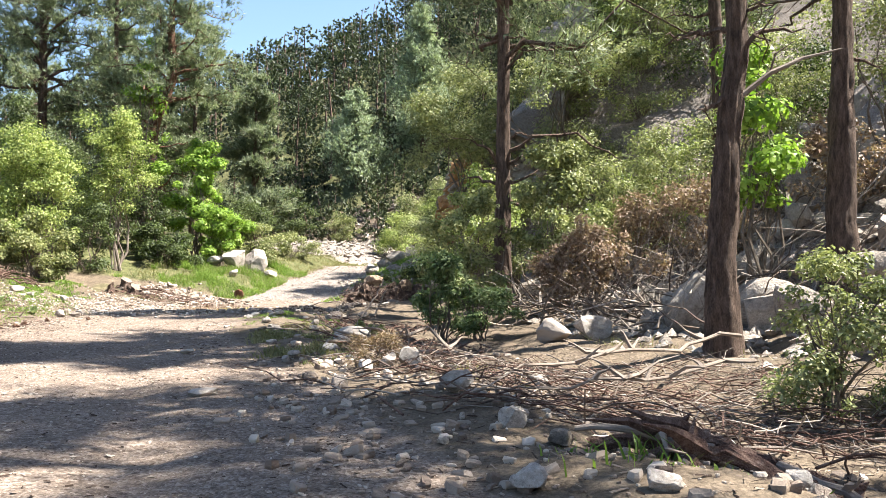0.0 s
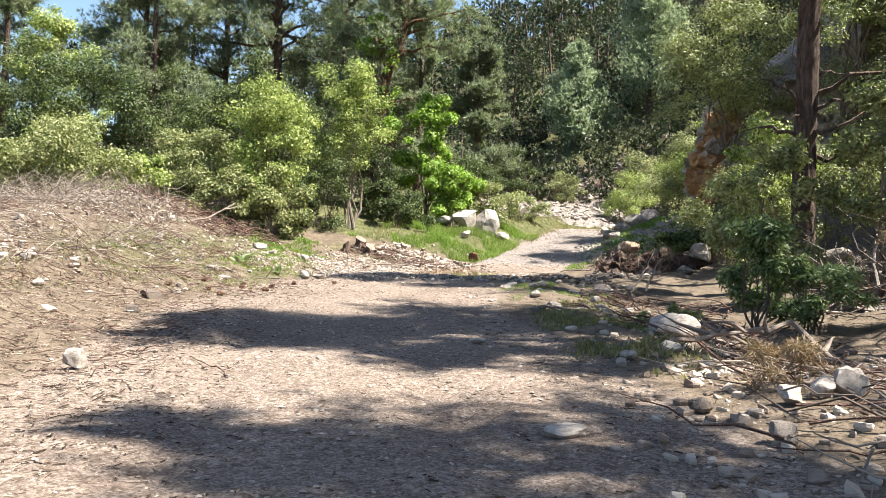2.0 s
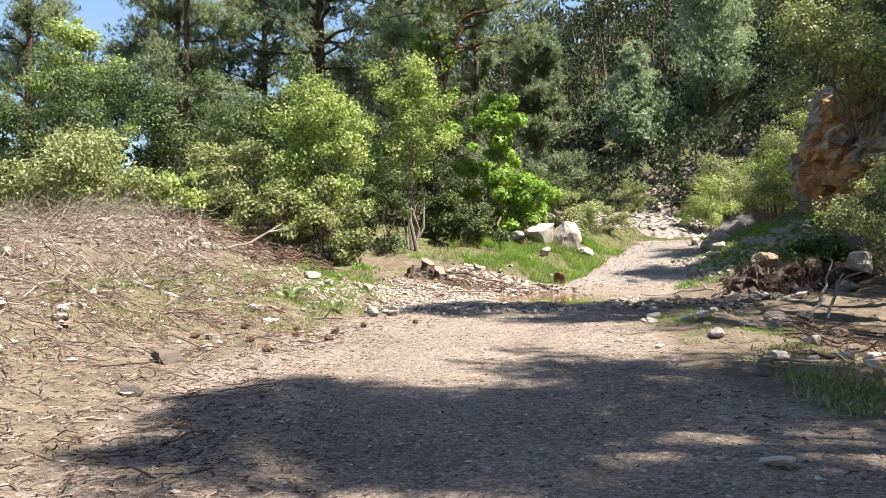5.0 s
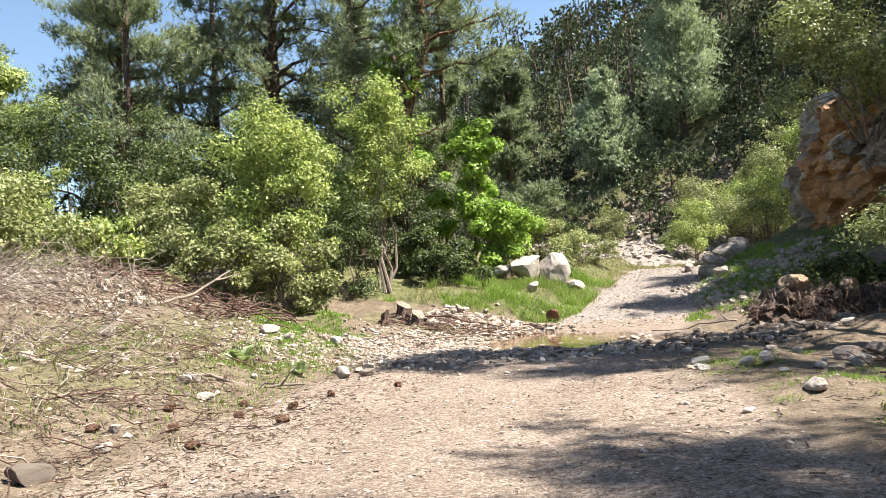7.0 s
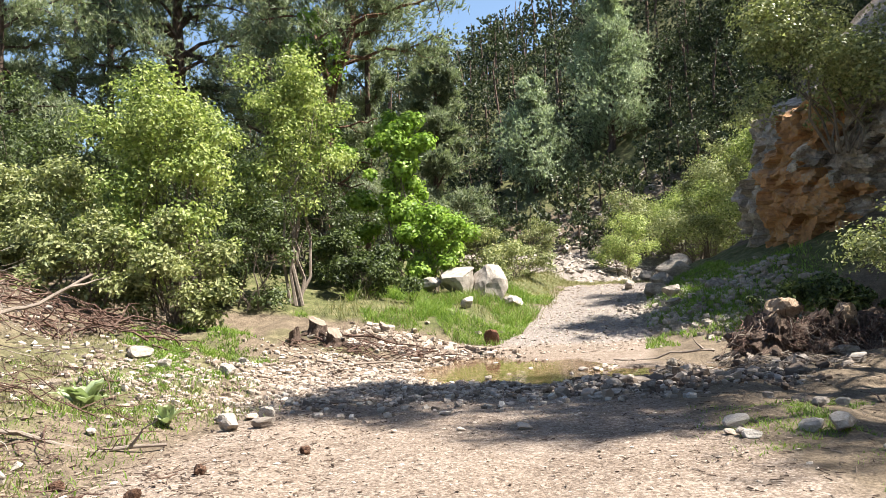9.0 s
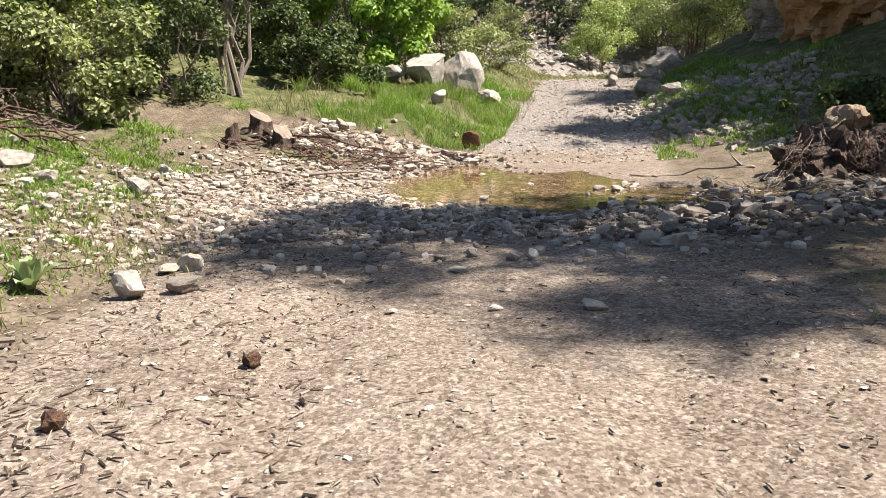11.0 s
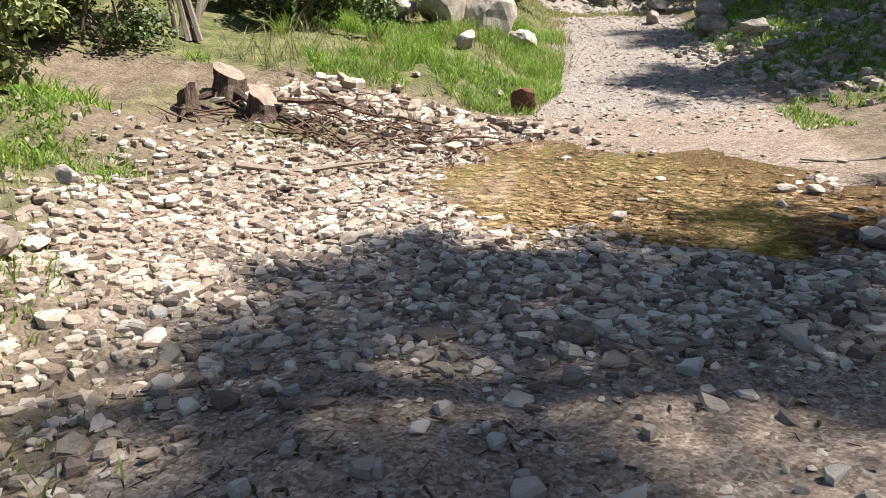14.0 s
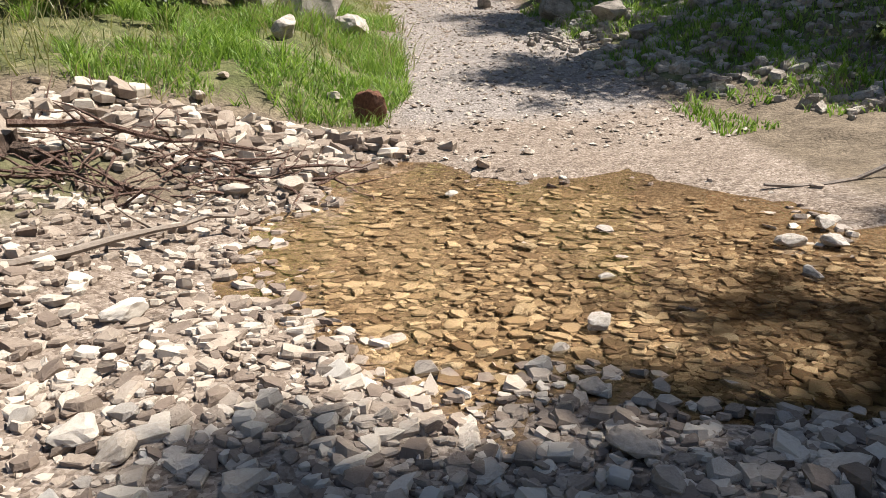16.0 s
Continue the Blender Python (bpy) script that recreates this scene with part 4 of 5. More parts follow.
bush("olive_bush", 6.4, 63, 2.6, 2.2, 2.4, LEAF_OLIVE, "low bush on the scree", 187, n=2600, size=0.11)
bush("dark_bush", 12.5, 64, 4.5, 3.4, 4.6, LEAF_OLIVE, "olive bush above the scree", 188, n=4500, size=0.14)
bush("dark_bush", 3.0, 66, 4.0, 3.0, 4.0, LEAF_DARK, "dark bush at the edge of the scree", 189, n=4000, size=0.14)
bush("dark_bush", 19.2, 31.2, 4.4, 3.6, 5.0, LEAF_DARK, "dark shrub high above the rock face", 190, n=3500, size=0.13)
bush("olive_bush", 21.4, 33.4, 4.4, 3.6, 5.0, LEAF_OLIVE, "olive shrub high above the rock face", 191, n=3500, size=0.13)
bush("olive_bush", 18.2, 34.8, 4.0, 3.6, 4.6, LEAF_YELLOW, "light green shrub high above the rock face", 192, n=3500, size=0.13)
bush("dark_bush", 20.8, 37.0, 4.4, 3.6, 5.0, LEAF_DARK, "dark shrub high above the rock face", 193, n=3500, size=0.13)
bush("olive_bush", 22.6, 29.8, 4.4, 3.6, 5.0, LEAF_OLIVE, "olive shrub high above the rock face", 194, n=3500, size=0.13)
bush("olive_bush", 15.9, 34.6, 3.4, 2.8, 3.6, LEAF_YELLOW, "light green shrub above the rock face", 195, n=3500, size=0.12, open_foot=0.0)
bush("dark_bush", 14.8, 33.0, 2.8, 2.4, 2.6, LEAF_OLIVE, "olive shrub above the rock face", 196, n=3000, size=0.11, open_foot=0.0)
bush("olive_bush", 17.6, 34.0, 3.4, 2.8, 3.4, LEAF_OLIVE, "olive shrub above the rock face", 197, n=3200, size=0.12, open_foot=0.0)
bush("olive_bush", 16.4, 31.8, 3.0, 2.6, 3.2, LEAF_OLIVE, "olive shrub above the rock face", 198, n=3000, size=0.11, open_foot=0.0)
bush("dead_bush", 15.2, 23.0, 2.4, 2.0, 2.2, LEAF_DEAD, "dry brown scrub on the rocky slope", 199, n=2000, size=0.09, twig=TWIG)

# ---- the rock face ----
def build_cliff():
    line = np.array([(15.6, 34.6), (13.2, 34.4), (11.8, 35.9), (10.3, 37.6), (9.8, 38.6), (10.2, 40.5), (10.6, 43), (12.8, 46.5), (16, 49)])
    s = np.concatenate([[0], np.cumsum(np.linalg.norm(np.diff(line, axis=0), axis=1))])
    u, w = np.linspace(0, s[-1], 340), np.linspace(0, 1, 110)
    px, py = np.interp(u, s, line[:, 0]), np.interp(u, s, line[:, 1])
    for _ in range(8):
        px[1:-1], py[1:-1] = (px[:-2] + 2 * px[1:-1] + px[2:]) / 4, (py[:-2] + 2 * py[1:-1] + py[2:]) / 4
    tx, ty = np.gradient(px), np.gradient(py)
    n = np.hypot(tx, ty)
    nx, ny = -ty / n, tx / n                        # into the hill
    sign = np.where(nx * 1 + ny * 0.3 > 0, 1, -1)
    nx, ny = nx * sign, ny * sign
    foot = land(px, py, False) - 0.5
    height = 4.9 + 0.9 * vnoise(u * 0.35, u * 0, 21) + 0.6 * vnoise(u * 1.2, u * 0, 22)
    U, W = np.meshgrid(u, w, indexing="ij")
    Z = foot[:, None] + W * height[:, None]
    # overhanging foot, leaning back above
    inset = np.interp(W, [0, 0.2, 0.32, 0.55, 0.62, 0.9, 1.0], [0.45, 0.35, -0.05, 0.02, 0.35, 0.7, 2.6])
    cell = np.full(U.shape, 9.0)
    off = np.zeros(U.shape)
    rng = np.random.default_rng(9)
    for cx, cz, o, k in zip(rng.uniform(0, s[-1], 900), rng.uniform(-0.3, 6.5, 900), rng.uniform(-0.34, 0.34, 900), rng.uniform(0.8, 1.5, 900)):
        d = k * np.hypot((U - cx) * 0.7, Z - foot[:, None] - cz + 0.25 * (U - cx))
        off, cell = np.where(d < cell, o, off), np.minimum(d, cell)
    D = inset + off + 0.25 * np.maximum(0, 0.12 - np.abs(vnoise(U * 0.9, Z * 2.2, 35))) * 4 + 0.9 * vnoise(U * 0.55, Z * 0.55, 31) + 0.35 * vnoise(U * 1.7, Z * 1.7, 32) + 0.14 * vnoise(U * 5, Z * 5, 33) + 0.07 * vnoise(U * 12, Z * 12, 34)
    V = np.stack([px[:, None] + nx[:, None] * D, py[:, None] + ny[:, None] * D, Z], -1)
    a, b = V.shape[:2]
    i, j = np.meshgrid(np.arange(a - 1), np.arange(b - 1), indexing="ij")
    f = np.stack([i * b + j, (i + 1) * b + j, (i + 1) * b + j + 1, i * b + j + 1], -1).reshape(-1, 4)
    u1, z1 = U[:-1, :-1], Z[:-1, :-1]
    low = ((np.abs(u1 - 8.2) + 2.4 * vnoise(u1 * 0.7, z1 * 0.9, 36) + 1.2 * vnoise(u1 * 2.3, z1 * 2.3, 37) < 1.9) & (W[:-1, :-1] + 0.4 * vnoise(u1, z1, 38) < 0.85)).ravel()
    V = V.reshape(-1, 3)
    ob = new("cliff", mesh_of("cliff", [(V, f[low]), (V, f[~low])], [OCHRE, GREYROCK], slots=[0, 1]))
    return tagged(ob, "ochre and grey broken rock face beside the track", "cliff", kind="structure")


build_cliff()

# ---- stones ----
STONE_MESH = {}


def rock(name, x, y, sx, sy, sz, mat, label, seed, cuts=9, wob=0.13, level=ICO3, turn=0, tilt=0, sink=0.3, group="", lift=0.0):
    """A single broken rock lying on the ground."""
    key = (mat.name, seed % 9, cuts)
    if key not in STONE_MESH:
        STONE_MESH[key] = mesh_of("rock", [lump(level, cuts, wob, np.random.default_rng(seed % 9 + 40))], mat)
    ob = new(name, STONE_MESH[key])
    ob.matrix_world = pose(x, y, ground(x, y) + lift + sz * (1 - sink), tilt, tilt * 0.4, turn) @ Matrix.Diagonal((sx, sy, sz, 1))
    return tagged(ob, label, "rock", group)


# boulders by the bend
rock("boulder", 0.88, 39.7, 0.85, 0.6, 0.6, LIME, "pale rounded limestone boulder in the grass", 1, 14, turn=20, sink=0.45)
rock("boulder", 1.72, 39.75, 0.5, 0.42, 0.82, LIME, "tilted pale limestone block leaning on a boulder", 2, 12, turn=15, tilt=-24, sink=0.3)
rock("boulder", 2.3, 39.5, 0.45, 0.4, 0.22, LIME, "low pale limestone block in the grass", 3, 8, turn=60)
rock("boulder", 0.0, 39.9, 0.4, 0.4, 0.26, LIME, "small pale limestone block in the grass", 5, 8, turn=10)
rock("rock", 0.97, 37.7, 0.27, 0.22, 0.2, LIME, "grey stone standing in the grass", 4, 8)
rock("rock", 1.36, 35.05, 0.19, 0.16, 0.2, BROWNROCK, "rust-brown wet stone at the puddle's edge", 6, 8, sink=0.2)
# along the track
rock("rock", -1.27, 12.8, 0.14, 0.11, 0.12, LIME, "white angular rock at the track's edge", 7, 8, turn=30)
rock("rock", -2.7, 16.9, 0.12, 0.1, 0.08, COBBLE, "grey rock at the track's edge", 8, 8)
rock("rock", -2.2, 24.65, 0.14, 0.12, 0.12, LIME, "white rock with a dark hollow at the track's edge", 9, 8)
rock("rock", -1.85, 24.75, 0.17, 0.1, 0.06, COBBLE, "flat grey rock beside the white one", 10, 8)
rock("rock", 4.45, 16.2, 0.33, 0.24, 0.2, LIME, "large flat white limestone slab", 11, 10, turn=-20, tilt=8)
rock("rock", 4.83, 12.15, 0.16, 0.14, 0.15, LIME, "white rock among the branches", 12, 8)
rock("rock", 4.6, 12.0, 0.14, 0.14, 0.1, LIME, "white rock among the branches", 13, 8)
rock("rock", 5.0, 10.15, 0.17, 0.13, 0.13, LIME, "white rock among the branches", 14, 8)
rock("rock", 5.15, 8.85, 0.11, 0.1, 0.09, LIME, "small white rock in the debris", 15, 8)
rock("rock", 5.4, 8.5, 0.13, 0.12, 0.08, GREYROCK, "small grey rock in the debris", 16, 8)
rock("rock", 8.94, 17.4, 0.4, 0.3, 0.3, LIME, "white block at the foot of the slope", 17, 10)
rock("rock", 8.2, 17.3, 0.4, 0.32, 0.28, BROWNSTONE, "brown block at the foot of the slope", 18, 10)
rock("rock", 2.77, 11.15, 0.2, 0.14, 0.05, LIME, "flat white stone set in the track", 19, 8, sink=0.5)
rock("rock", 4.55, 23.9, 0.19, 0.14, 0.13, SLAB, "white rock on the verge", 20, 9, tilt=15)
rock("rock", 5.3, 24.9, 0.18, 0.13, 0.1, SLAB, "white rock on the verge", 21, 9)
rock("rock", 1.95, 25.75, 0.3, 0.1, 0.07, LIME, "long pale flat stone beside the track", 22, 9, turn=-8)
rock("rock", -0.25, 26.95, 0.1, 0.09, 0.075, GREYROCK, "dark rounded stone on the cobbles", 23, 6, sink=0.2)
rock("rock", -1.96, 25.4, 0.1, 0.09, 0.08, LIME, "pinkish rock at the track's edge", 24, 8)
rock("rock", -2.4, 25.2, 0.12, 0.1, 0.05, GREYROCK, "flat grey rock at the track's edge", 25, 8)
rock("rock", 6.6, 29.2, 0.24, 0.18, 0.13, GREYROCK, "grey block beside the root plate", 26, 10)
rock("rock", 7.4, 28.6, 0.3, 0.22, 0.16, GREYROCK, "grey block beside the root plate", 27, 10)
rock("rock", 6.3, 28.2, 0.2, 0.15, 0.1, LIME, "pale block beside the root plate", 28, 10)
rock("rock", 5.95, 30.15, 0.42, 0.34, 0.4, TANROCK, "tan pitted block of rock lying on the root plate", 32, 16, wob=0.34, turn=25, tilt=12, sink=0.1, lift=0.3)
rock("rock", 7.2, 30.2, 0.45, 0.3, 0.22, TANROCK, "tan block of rock lying on the root plate", 33, 12, wob=0.3, turn=70, tilt=-8, sink=0.1, lift=0.38)
rock("rock", 8.1, 29.9, 0.5, 0.4, 0.34, LIME, "pale grey rock on the end of the root plate", 34, 12, turn=10, sink=0.1, lift=0.25)
for k, (x, y, s) in enumerate([(7.0, 41.5, 0.5), (7.8, 43, 0.6), (6.9, 39.2, 0.4), (8.6, 44.6, 0.7), (9.8, 47.4, 0.8), (7.3, 45.5, 0.4), (9.0, 49.5, 0.5), (6.4, 37.4, 0.3), (7.6, 37.6, 0.35)]):
    rock("rock", x, y, s, s * 0.75, s * 0.6, GREYROCK, "grey fallen block below the cliff", 30 + k, 10, turn=k * 50, group="fallen blocks")

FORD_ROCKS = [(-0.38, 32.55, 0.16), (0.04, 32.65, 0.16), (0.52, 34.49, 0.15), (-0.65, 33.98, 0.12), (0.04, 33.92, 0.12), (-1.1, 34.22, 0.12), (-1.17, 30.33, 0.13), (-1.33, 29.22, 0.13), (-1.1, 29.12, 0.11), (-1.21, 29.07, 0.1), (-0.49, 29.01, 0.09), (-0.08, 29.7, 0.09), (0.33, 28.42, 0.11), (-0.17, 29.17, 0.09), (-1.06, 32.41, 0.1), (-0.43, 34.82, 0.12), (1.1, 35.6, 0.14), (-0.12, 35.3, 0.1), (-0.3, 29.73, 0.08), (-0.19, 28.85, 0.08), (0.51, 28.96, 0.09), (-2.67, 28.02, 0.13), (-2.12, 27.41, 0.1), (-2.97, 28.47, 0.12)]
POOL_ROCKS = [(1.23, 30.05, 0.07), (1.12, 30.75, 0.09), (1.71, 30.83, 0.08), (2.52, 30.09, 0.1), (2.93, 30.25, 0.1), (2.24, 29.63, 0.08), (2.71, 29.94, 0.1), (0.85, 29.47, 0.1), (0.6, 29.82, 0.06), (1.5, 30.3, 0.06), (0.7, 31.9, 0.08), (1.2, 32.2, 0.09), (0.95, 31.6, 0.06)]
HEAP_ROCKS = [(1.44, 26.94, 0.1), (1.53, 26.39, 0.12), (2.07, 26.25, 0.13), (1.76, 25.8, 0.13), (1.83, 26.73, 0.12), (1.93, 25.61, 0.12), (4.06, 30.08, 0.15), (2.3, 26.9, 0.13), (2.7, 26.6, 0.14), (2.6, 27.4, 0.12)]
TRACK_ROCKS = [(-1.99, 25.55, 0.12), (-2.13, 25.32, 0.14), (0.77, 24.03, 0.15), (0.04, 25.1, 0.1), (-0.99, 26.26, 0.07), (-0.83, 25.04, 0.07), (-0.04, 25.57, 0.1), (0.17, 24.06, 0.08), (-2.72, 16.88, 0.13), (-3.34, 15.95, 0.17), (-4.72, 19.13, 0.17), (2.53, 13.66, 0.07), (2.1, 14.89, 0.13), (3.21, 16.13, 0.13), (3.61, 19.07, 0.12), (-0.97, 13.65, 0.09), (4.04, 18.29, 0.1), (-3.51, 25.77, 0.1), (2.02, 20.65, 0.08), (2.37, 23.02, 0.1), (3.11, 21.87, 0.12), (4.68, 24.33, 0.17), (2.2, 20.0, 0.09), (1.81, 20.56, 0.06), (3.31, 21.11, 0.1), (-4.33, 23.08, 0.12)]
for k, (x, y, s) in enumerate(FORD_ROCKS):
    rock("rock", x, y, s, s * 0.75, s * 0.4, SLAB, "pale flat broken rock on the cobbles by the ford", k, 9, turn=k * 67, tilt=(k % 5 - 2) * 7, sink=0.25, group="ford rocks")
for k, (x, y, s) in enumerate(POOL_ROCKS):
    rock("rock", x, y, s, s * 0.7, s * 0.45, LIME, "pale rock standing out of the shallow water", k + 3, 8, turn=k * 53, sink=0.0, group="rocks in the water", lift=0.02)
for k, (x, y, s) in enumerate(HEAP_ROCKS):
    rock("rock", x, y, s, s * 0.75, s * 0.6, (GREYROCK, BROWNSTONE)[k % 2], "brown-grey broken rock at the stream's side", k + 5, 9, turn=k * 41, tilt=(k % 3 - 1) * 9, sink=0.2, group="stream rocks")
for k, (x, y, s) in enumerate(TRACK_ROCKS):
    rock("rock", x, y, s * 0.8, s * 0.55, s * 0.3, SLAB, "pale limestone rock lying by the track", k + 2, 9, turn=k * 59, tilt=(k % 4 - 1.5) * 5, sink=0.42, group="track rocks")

_r = np.random.default_rng(17)
for k in range(75):
    y = _r.uniform(9, 30)
    x = 10.7 + _r.uniform(0, 1) ** 1.3 * 11
    s = _r.uniform(0.18, 0.75)
    if math.hypot(x - 13.2, y - 16.2) < 0.6 + s or math.hypot(x - 9.95, y - 14.5) < 0.6 + s:
        continue
    rock("rock", x, y, s, s * _r.uniform(0.6, 0.9), s * _r.uniform(0.55, 1.0), GREYROCK, "grey limestone rock on the shaded slope", int(_r.integers(99)), 9, turn=_r.uniform(0, 360), tilt=_r.uniform(-25, 25), sink=0.35, group="slope rocks")
for k in range(70):
    y = _r.uniform(5, 27)
    x = float(road_x(y)) + _r.uniform(2.4, 5.2)
    s = _r.uniform(0.05, 0.15)
    rock("rock", x, y, s, s * 0.8, s * 0.6, (LIME, COBBLE)[k % 2], "small pale rock in the verge debris", int(_r.integers(99)), 8, turn=_r.uniform(0, 360), group="verge rocks")
for k in range(45):
    y = _r.uniform(15, 31)
    x = -3.0 - _r.uniform(0, 1) ** 1.5 * 6
    s = _r.uniform(0.05, 0.2)
    rock("rock", x, y, s, s * 0.8, s * 0.6, (LIME, COBBLE)[k % 2], "small pale rock on the bank", int(_r.integers(99)), 8, turn=_r.uniform(0, 360), group="bank rocks")


def scatter(name, n, region, lo, hi, mat, label, seed, flat=0.55, cuts=5, extra=0.0, power=2.2, base=None):
    """Very many loose stones in one mesh. region(rng, n) gives their places."""
    rng = np.random.default_rng(seed)
    xy = region(rng, n)
    z = land(xy[:, 0], xy[:, 1])
    sz = lo + (hi - lo) * rng.uniform(0, 1, len(xy)) ** power
    pieces = []
    kinds = 14 if base else 40
    for k in range(kinds):
        v, f = slab(rng, 5 + k % 3) if base is None else lump(base, cuts, 0, rng)
        m = np.nonzero(np.arange(len(xy)) % kinds == k)[0]
        a = rng.uniform(0, 2 * math.pi, len(m))
        t = rng.normal(size=(len(m), 2)) * (0.13 if base is None else 0.18)
        s = sz[m, None] * rng.uniform(0.7, 1.25, (len(m), 3)) * np.array([1, 0.8, flat])
        p = v[None] * s[:, None]
        c, q = np.cos(a)[:, None], np.sin(a)[:, None]
        x, y = p[..., 0] * c - p[..., 1] * q, p[..., 0] * q + p[..., 1] * c
        zz = p[..., 2] + x * t[:, :1] + y * t[:, 1:]
        P = np.stack([x + xy[m, 0, None], y + xy[m, 1, None], zz + (z[m] + s[:, 2] * (0.35 + extra))[:, None]], -1)
        F = (f[None] + (np.arange(len(m)) * len(v))[:, None, None]).reshape(-1, 3)
        pieces.append((P.reshape(-1, 3), F))
    return tagged(new(name, mesh_of(name, pieces, mat)), label, "stones", kind="stuff")


def on_track(y0, y1, spread=0.9):
    def region(rng, n):
        y = rng.uniform(y0, y1, n)
        return np.stack([road_x(y) + rng.uniform(-1, 1, n) * half_width(y) * spread * 1.15 + rng.normal(size=n) * 0.15, y], 1)
    return region


def in_ellipse(cx, cy, a, b):
    def region(rng, n):
        t, r = rng.uniform(0, 2 * math.pi, n), np.sqrt(rng.uniform(0, 1, n)) * (1 + 0.12 * rng.normal(size=n))
        return np.stack([cx + a * r * np.cos(t), cy + b * r * np.sin(t)], 1)
    return region


def on_scree(rng, n):
    y = rng.uniform(52, 74, n)
    return np.stack([rng.uniform(1, 17, n), y], 1)


scatter("gravel", 11000, on_track(4, 27.5), 0.007, 0.034, PEBBLE, "loose pale gravel pressed into the dirt track", 91, 0.36, power=3.0, base=OCTA)
scatter("gravel", 4000, on_track(33, 50), 0.015, 0.06, PEBBLE, "loose pale gravel on the rising track", 92, 0.5, power=2.5, base=OCTA)
scatter("cobbles", 5600, in_ellipse(-0.2, 29.9, 3.1, 3.1), 0.02, 0.08, PEBBLE, "pale angular cobbles round the ford", 93, 0.42, power=1.6)
scatter("cobbles", 5200, in_ellipse(0.6, 28.6, 2.9, 1.9), 0.016, 0.052, PEBBLE, "pale broken stones covering the ford's near side", 103, 0.45, power=1.4)
scatter("cobbles", 1800, in_ellipse(2.8, 27.6, 2.4, 1.5), 0.02, 0.08, BROWNSTONE, "brown-grey cobbles at the stream's side", 94, 0.5, power=1.8)
scatter("cobbles", 700, in_ellipse(-0.5, 33.9, 2.0, 0.75), 0.04, 0.16, PEBBLE, "heap of pale broken stones above the ford", 95, 0.42, power=1.6, extra=0.3)
scatter("scree", 3500, on_scree, 0.06, 0.32, GREYROCK, "grey-pink scree on the far slope", 96, 0.6, power=2.0, base=OCTA)
scatter("rubble", 150, in_ellipse(15.5, 19.5, 4.8, 10), 0.15, 0.6, GREYROCK, "large grey rocks tumbled over the shaded slope", 108, 0.75, power=1.2)
scatter("rubble", 2600, in_ellipse(13.5, 19, 4.2, 9), 0.05, 0.26, GREYROCK, "small rubble between the slope rocks", 97, 0.6, base=OCTA)
scatter("rubble", 1500, in_ellipse(7.2, 37, 1.8, 5.0), 0.04, 0.16, GREYROCK, "small rubble below the cliff", 98, 0.5)
scatter("rubble", 2200, in_ellipse(5.4, 12, 2.2, 7.5), 0.015, 0.08, PEBBLE, "small stones in the verge debris", 99, 0.5)
scatter("rubble", 900, in_ellipse(-8.3, 28.8, 2.0, 2.2), 0.02, 0.12, PEBBLE, "pale broken stones on the mound", 104, 0.5)
scatter("rubble", 900, in_ellipse(-5.5, 24, 2.6, 7), 0.015, 0.08, PEBBLE, "small stones on the bank", 100, 0.6, base=OCTA)


scatter("rubble", 1100, in_ellipse(-7.2, 24, 3.2, 6.5), 0.02, 0.11, PEBBLE, "pale stones and clods strewn over the bank", 105, 0.5)
scatter("cobbles", 420, in_ellipse(3.9, 28.4, 1.7, 1.7), 0.04, 0.15, BROWNSTONE, "brown broken rocks beside the root plate", 106, 0.55, power=1.8)
scatter("cobbles", 2200, in_ellipse(-3.3, 27.3, 1.6, 1.9), 0.015, 0.065, PEBBLE, "pale stones at the foot of the bank", 107, 0.5, power=1.6)
# ---- dead wood ----
def branch(name, pts, r0, r1, mat, label, n=7, twigs=5, seed=0, ragged=0.08, steps=5):
    rng = np.random.default_rng(seed + 500)
    p = np.asarray(pts, float)
    q = np.vstack([bend(p[i], p[i + 1], steps, 0.07)[(1 if i else 0):] for i in range(len(p) - 1)])
    base = q[0].copy()
    t = empty(name, *base, label, "branch")
    part("stem", tube(q - base, np.linspace(r0, r1, len(q)), n, ragged), mat, t)
    for _ in range(twigs):
        s = int(rng.integers(2, len(q)))
        e = q[min(s, len(q) - 1)] + np.append(rng.normal(size=2) * 0.28, rng.uniform(0.0, 0.25))
        part("twig", tube(bend(q[s], e, 4, 0.15) - base, np.linspace(r1 * 1.2, 0.003, 4), 4, 0, False), mat, t)
    return t


def g3(x, y, up=0.0):
    return (x, y, ground(x, y) + up)


branch("log", [g3(5.6, 8.5, 0.02), g3(5.95, 8.3, 0.12), g3(6.35, 8.05, 0.13), g3(6.7, 7.75, 0.06), g3(6.95, 7.5, -0.02)], 0.04, 0.07, DEADWOOD, "rotten red-brown log with a torn root end", 16, 9, 1, 0.16, 8)
branch("log", [g3(5.75, 8.05, 0.02), g3(6.2, 7.75, 0.1), g3(6.6, 7.25, 0.02)], 0.03, 0.06, DEADWOOD, "splintered dark piece of rotten wood under the log", 14, 5, 21, 0.22, 9)
branch("branch", [g3(5.5, 8.5, 0.12), g3(5.95, 8.15, 0.16), g3(6.2, 7.9, 0.1)], 0.022, 0.03, TWIG, "short pale broken stick against the log", 8, 1, 22)
branch("log", [g3(6.55, 7.75, 0.1), g3(6.75, 7.2, 0.06), g3(6.85, 6.8, 0.02)], 0.035, 0.03, TWIG, "pale broken branch beside the log", 8, 1, 2)
